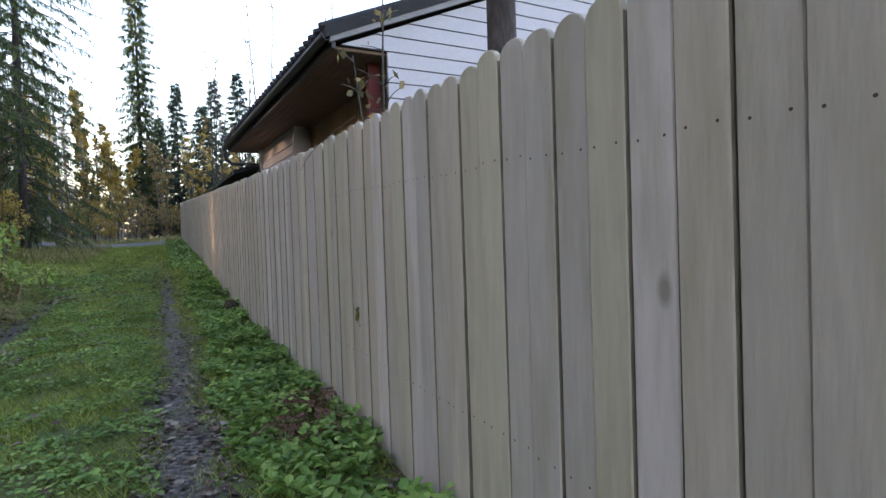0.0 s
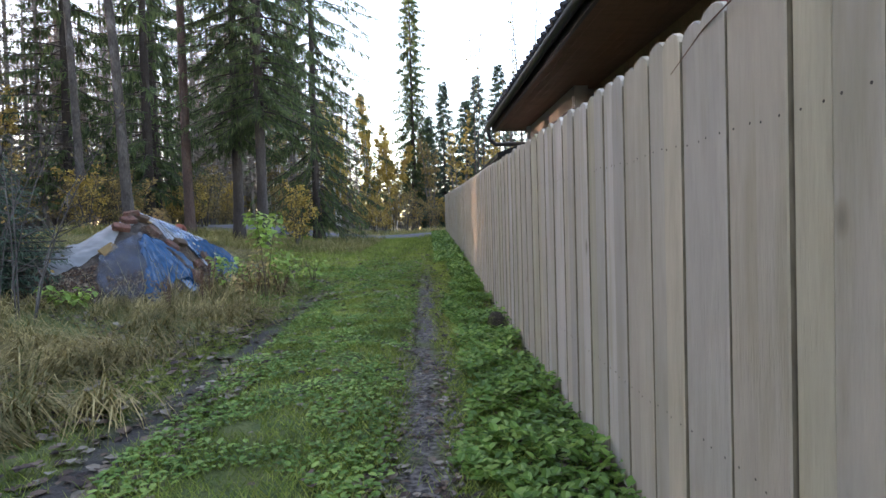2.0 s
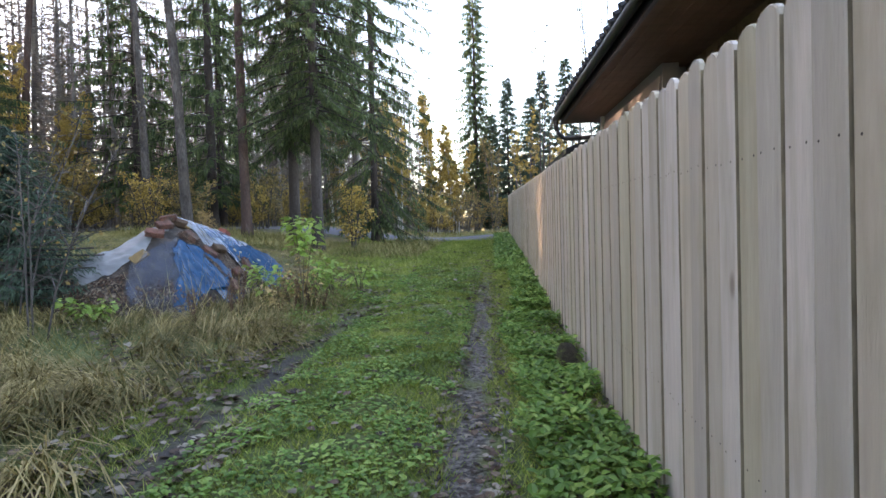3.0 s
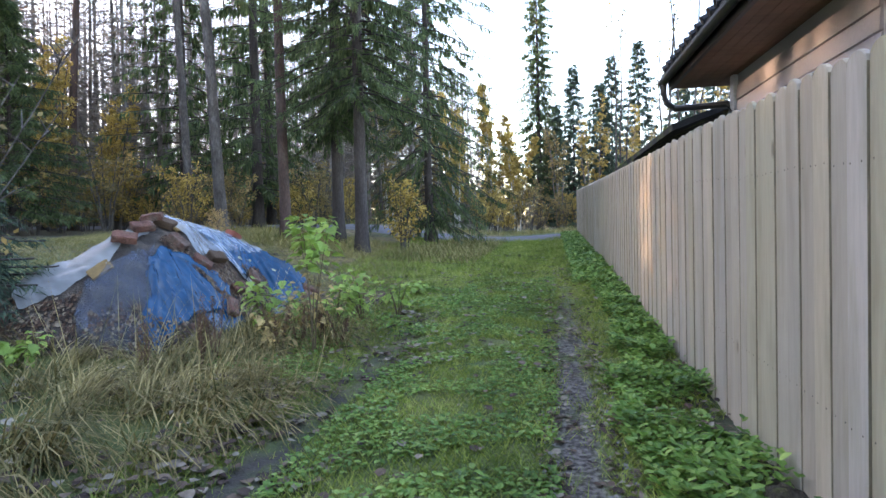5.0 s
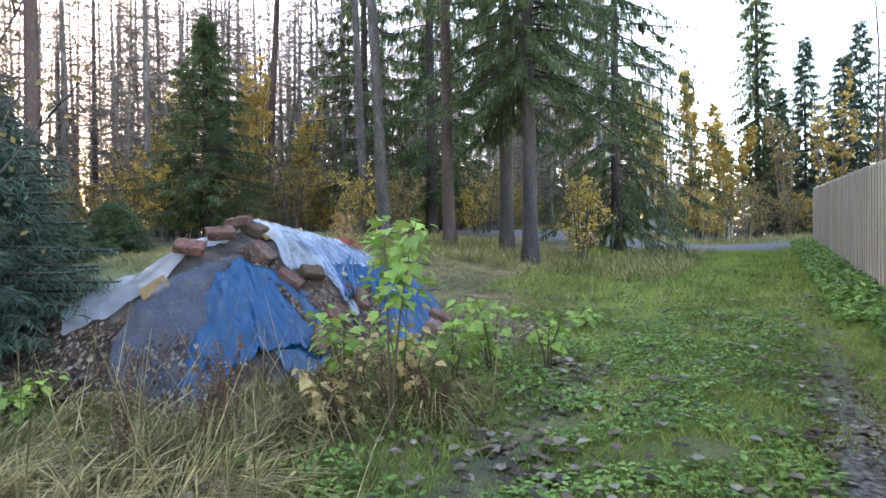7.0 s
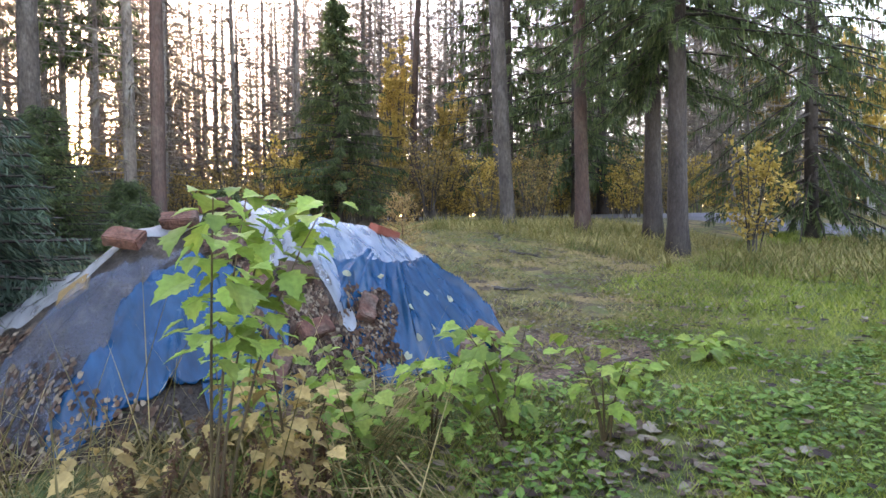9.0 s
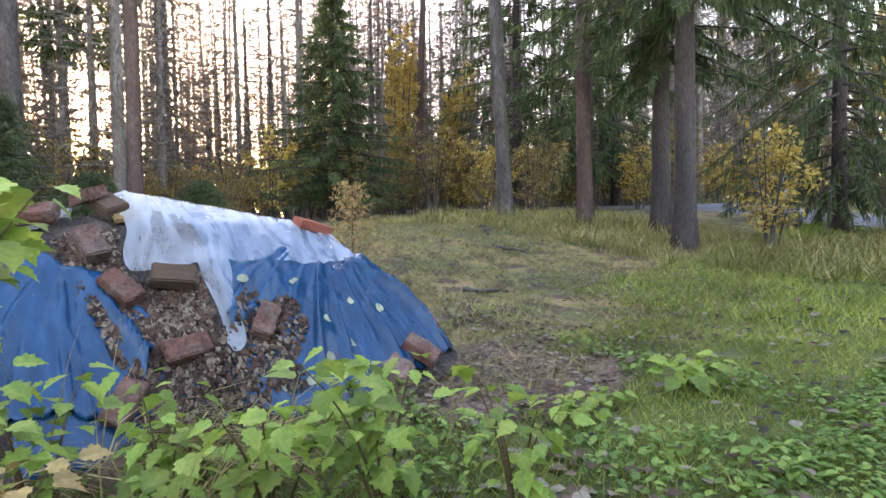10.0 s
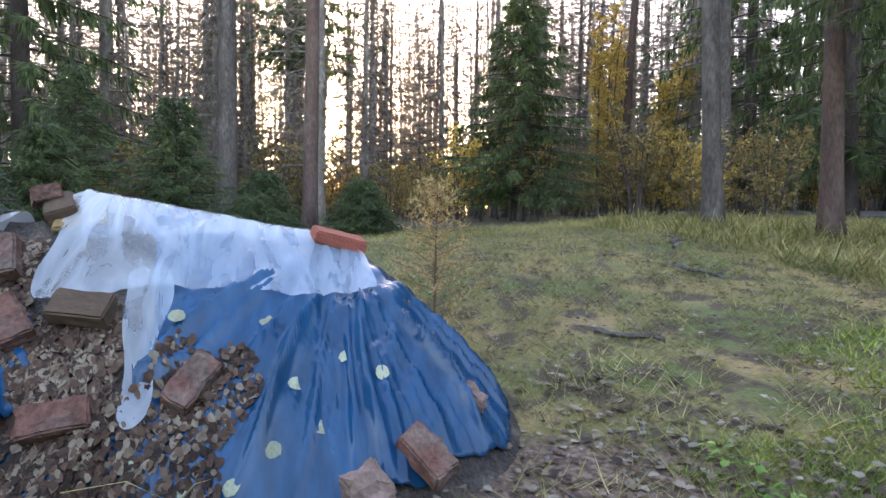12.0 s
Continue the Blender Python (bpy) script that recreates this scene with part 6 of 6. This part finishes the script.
def weeds():
    acc = Acc()
    def band(x, y):
        return (x > 0.34 + 0.12 * wobble(x, y, 1.5) + 0.14 * (y > 9)) & (wobble(x, y, 1.1, 1) > -0.62 + 0.35 * (x > 0.8))
    P = on_ground(30000, 0.15, 0.97, -1.5, 14, band)
    P[:, 2] += rng.uniform(0.01, 0.14, len(P)) * (0.6 + 0.5 * (wobble(P[:, 0], P[:, 1], 1.6) > 0))
    leafy(acc, P, 0.055)
    P = on_ground(9000, -0.1, 0.97, 14, 32, lambda x, y: x > 0.2)
    P[:, 2] += rng.uniform(0.01, 0.15, len(P))
    leafy(acc, P, 0.09)
    P = on_ground(6500, -3.6, -1.4, 8.5, 13.5, lambda x, y: (wobble(x, y, 1.2, 2) > 0.05) & (heap_top(x, y)[1] > 1.0) & (((x + 3.3) / 0.6) ** 2 + ((y - 12.6) / 0.8) ** 2 > 1))
    P[:, 2] += rng.uniform(0.01, 0.09, len(P))
    leafy(acc, P, 0.048)
    P = on_ground(26000, -1.6, -0.1, -1, 15, lambda x, y: wobble(x, y, 2.0, 3) > -0.25)
    P[:, 2] += rng.uniform(0.015, 0.05, len(P))
    leafy(acc, P, 0.042, 0.4)
    ob = new("weeds", acc.mesh("weeds", WEED))
    tagged(ob, "low leafy green weeds along the fence and track", "weeds", kind="stuff")


def fallen_leaves():
    acc, wet = Acc(), Acc()
    def mound_top(x, y):
        return np.maximum(heap_top(x, y)[0], height(x, y))

    def spread(n, x0, x1, y0, y1, size, keep=None, lift=0.012, surf=None, into=acc):
        P = on_ground(n, x0, x1, y0, y1, keep)
        P[:, 2] = np.maximum(P[:, 2], np.where(heap_top(P[:, 0], P[:, 1])[1] < 1, heap_top(P[:, 0], P[:, 1])[0] + 0.02, -9)) + lift
        leafy(into, P, size, 0.35, 1.35, surf)
    spread(2400, -0.2, 0.3, -2, 12, 0.05)
    spread(3000, -2.5, -1.25, -2, 12, 0.072, lambda x, y: wobble(x, y, 1.5) > -0.3)
    spread(900, -3.4, 0.9, -2, 15, 0.06, None, 0.035)
    spread(2600, -5.5, -1.9, -1, 8.6, 0.075, lambda x, y: wobble(x, y, 1.3, 6) > -0.35, 0.05)
    spread(800, -4.6, -2.6, 11.6, 14, 0.05, lambda x, y: heap_top(x, y)[1] > 0.97)
    spread(900, 0.5, 0.98, -1, 10, 0.055, None, 0.03)
    spread(4800, -9, -3, 13, 19, 0.042, lambda x, y: wobble(x, y, 1.2, 4) > -0.3, 0.04)
    spread(900, -3, 0.4, 9, 20, 0.07, None, 0.05)
    # on the heap
    spread(6500, -4.7, -3.5, 10.2, 11.0, 0.038, lambda x, y: (heap_top(x, y)[1] < 1.1) & (y > 10.2 + 0.3 * (x + 4.64)) & ~((x < -4.36) & (y > 10.5)) & (y < 10.9), 0.018, mound_top, wet)
    spread(8000, -7, -4.0, 8.2, 10, 0.042, lambda x, y: (heap_top(x, y)[1] < 1.15) & (heap_top(x, y)[1] > 0.55) & ~within(x, y, FLANK) & ~within(x, y, FILM), 0.015, mound_top, wet)
    patches = ((2200, 0.055, 0.062, 1, ((-4.16, 11.1), (-4.12, 11.5), (-3.9, 11.42), (-3.74, 11.3), (-3.74, 10.8), (-4.0, 10.8))),
               (700, 0.06, 0.026, 5, ((-4.22, 9.34), (-4.0, 9.6), (-3.85, 9.9), (-3.8, 9.5), (-3.85, 9.0), (-4.7, 8.85), (-4.6, 9.1))))
    for n, lift, fold, seed, corners in patches:
        top = lambda x, y: drape_height(x, y, lift, fold, seed)
        P = on_ground(n * 8, -4.8, -3.6, 8.7, 11.7, lambda x, y: within(x, y, corners, 0.05))[:n]
        P[:, 2] = top(P[:, 0], P[:, 1]) + rng.uniform(0.003, 0.02, len(P))
        leafy(wet, P, 0.036, 0.3, 1.35, top)
    ob = new("fallen_leaves", acc.mesh("fallen_leaves", DEADLEAF))
    tagged(ob, "scattered brown and pale fallen leaves", "leaves", kind="stuff")
    ob = new("leaf_litter", wet.mesh("leaf_litter", material("wet_leaves", (0.06, 0.04, 0.03), rough=0.6, var=0.35, scale=3, fine=30, bump=0.1, island=1.1,
                                                             tones=((0.02, 0.012, 0.009), (0.05, 0.027, 0.018), (0.085, 0.047, 0.03), (0.18, 0.14, 0.10)), spec=0.15)))
    tagged(ob, "dark wet leaf litter lying on the earth heap", "leaves", kind="stuff")


def track_stones():
    acc = Acc()
    P = np.concatenate([on_ground(1800, -0.2, 0.3, -2, 11), on_ground(120, -4.0, -2.7, 11.8, 13.4)])
    for p in P:
        s = rng.uniform(0.008, 0.022)
        k = rng.normal(0, 1, (6, 3)) * 0.25
        o = np.array([(1, 0, 0), (-1, 0, 0), (0, 1, 0), (0, -1, 0), (0, 0, 0.6), (0, 0, -0.6)]) + k
        acc.add(p + o * s, [(0, 2, 4), (2, 1, 4), (1, 3, 4), (3, 0, 4), (2, 0, 5), (1, 2, 5), (3, 1, 5), (0, 3, 5)])
    ob = new("track_gravel", acc.mesh("track_gravel", material("track_stone", (0.16, 0.15, 0.15), rough=0.8, var=0.4, fine=40, island=1.0,
                                                                tones=((0.06, 0.055, 0.055), (0.16, 0.15, 0.15), (0.30, 0.28, 0.27)))))
    tagged(ob, "small grey stones in the wheel track", "gravel", kind="stuff")


lawn()
clearing()
dry_tussocks()
weeds()
fallen_leaves()
track_stones()
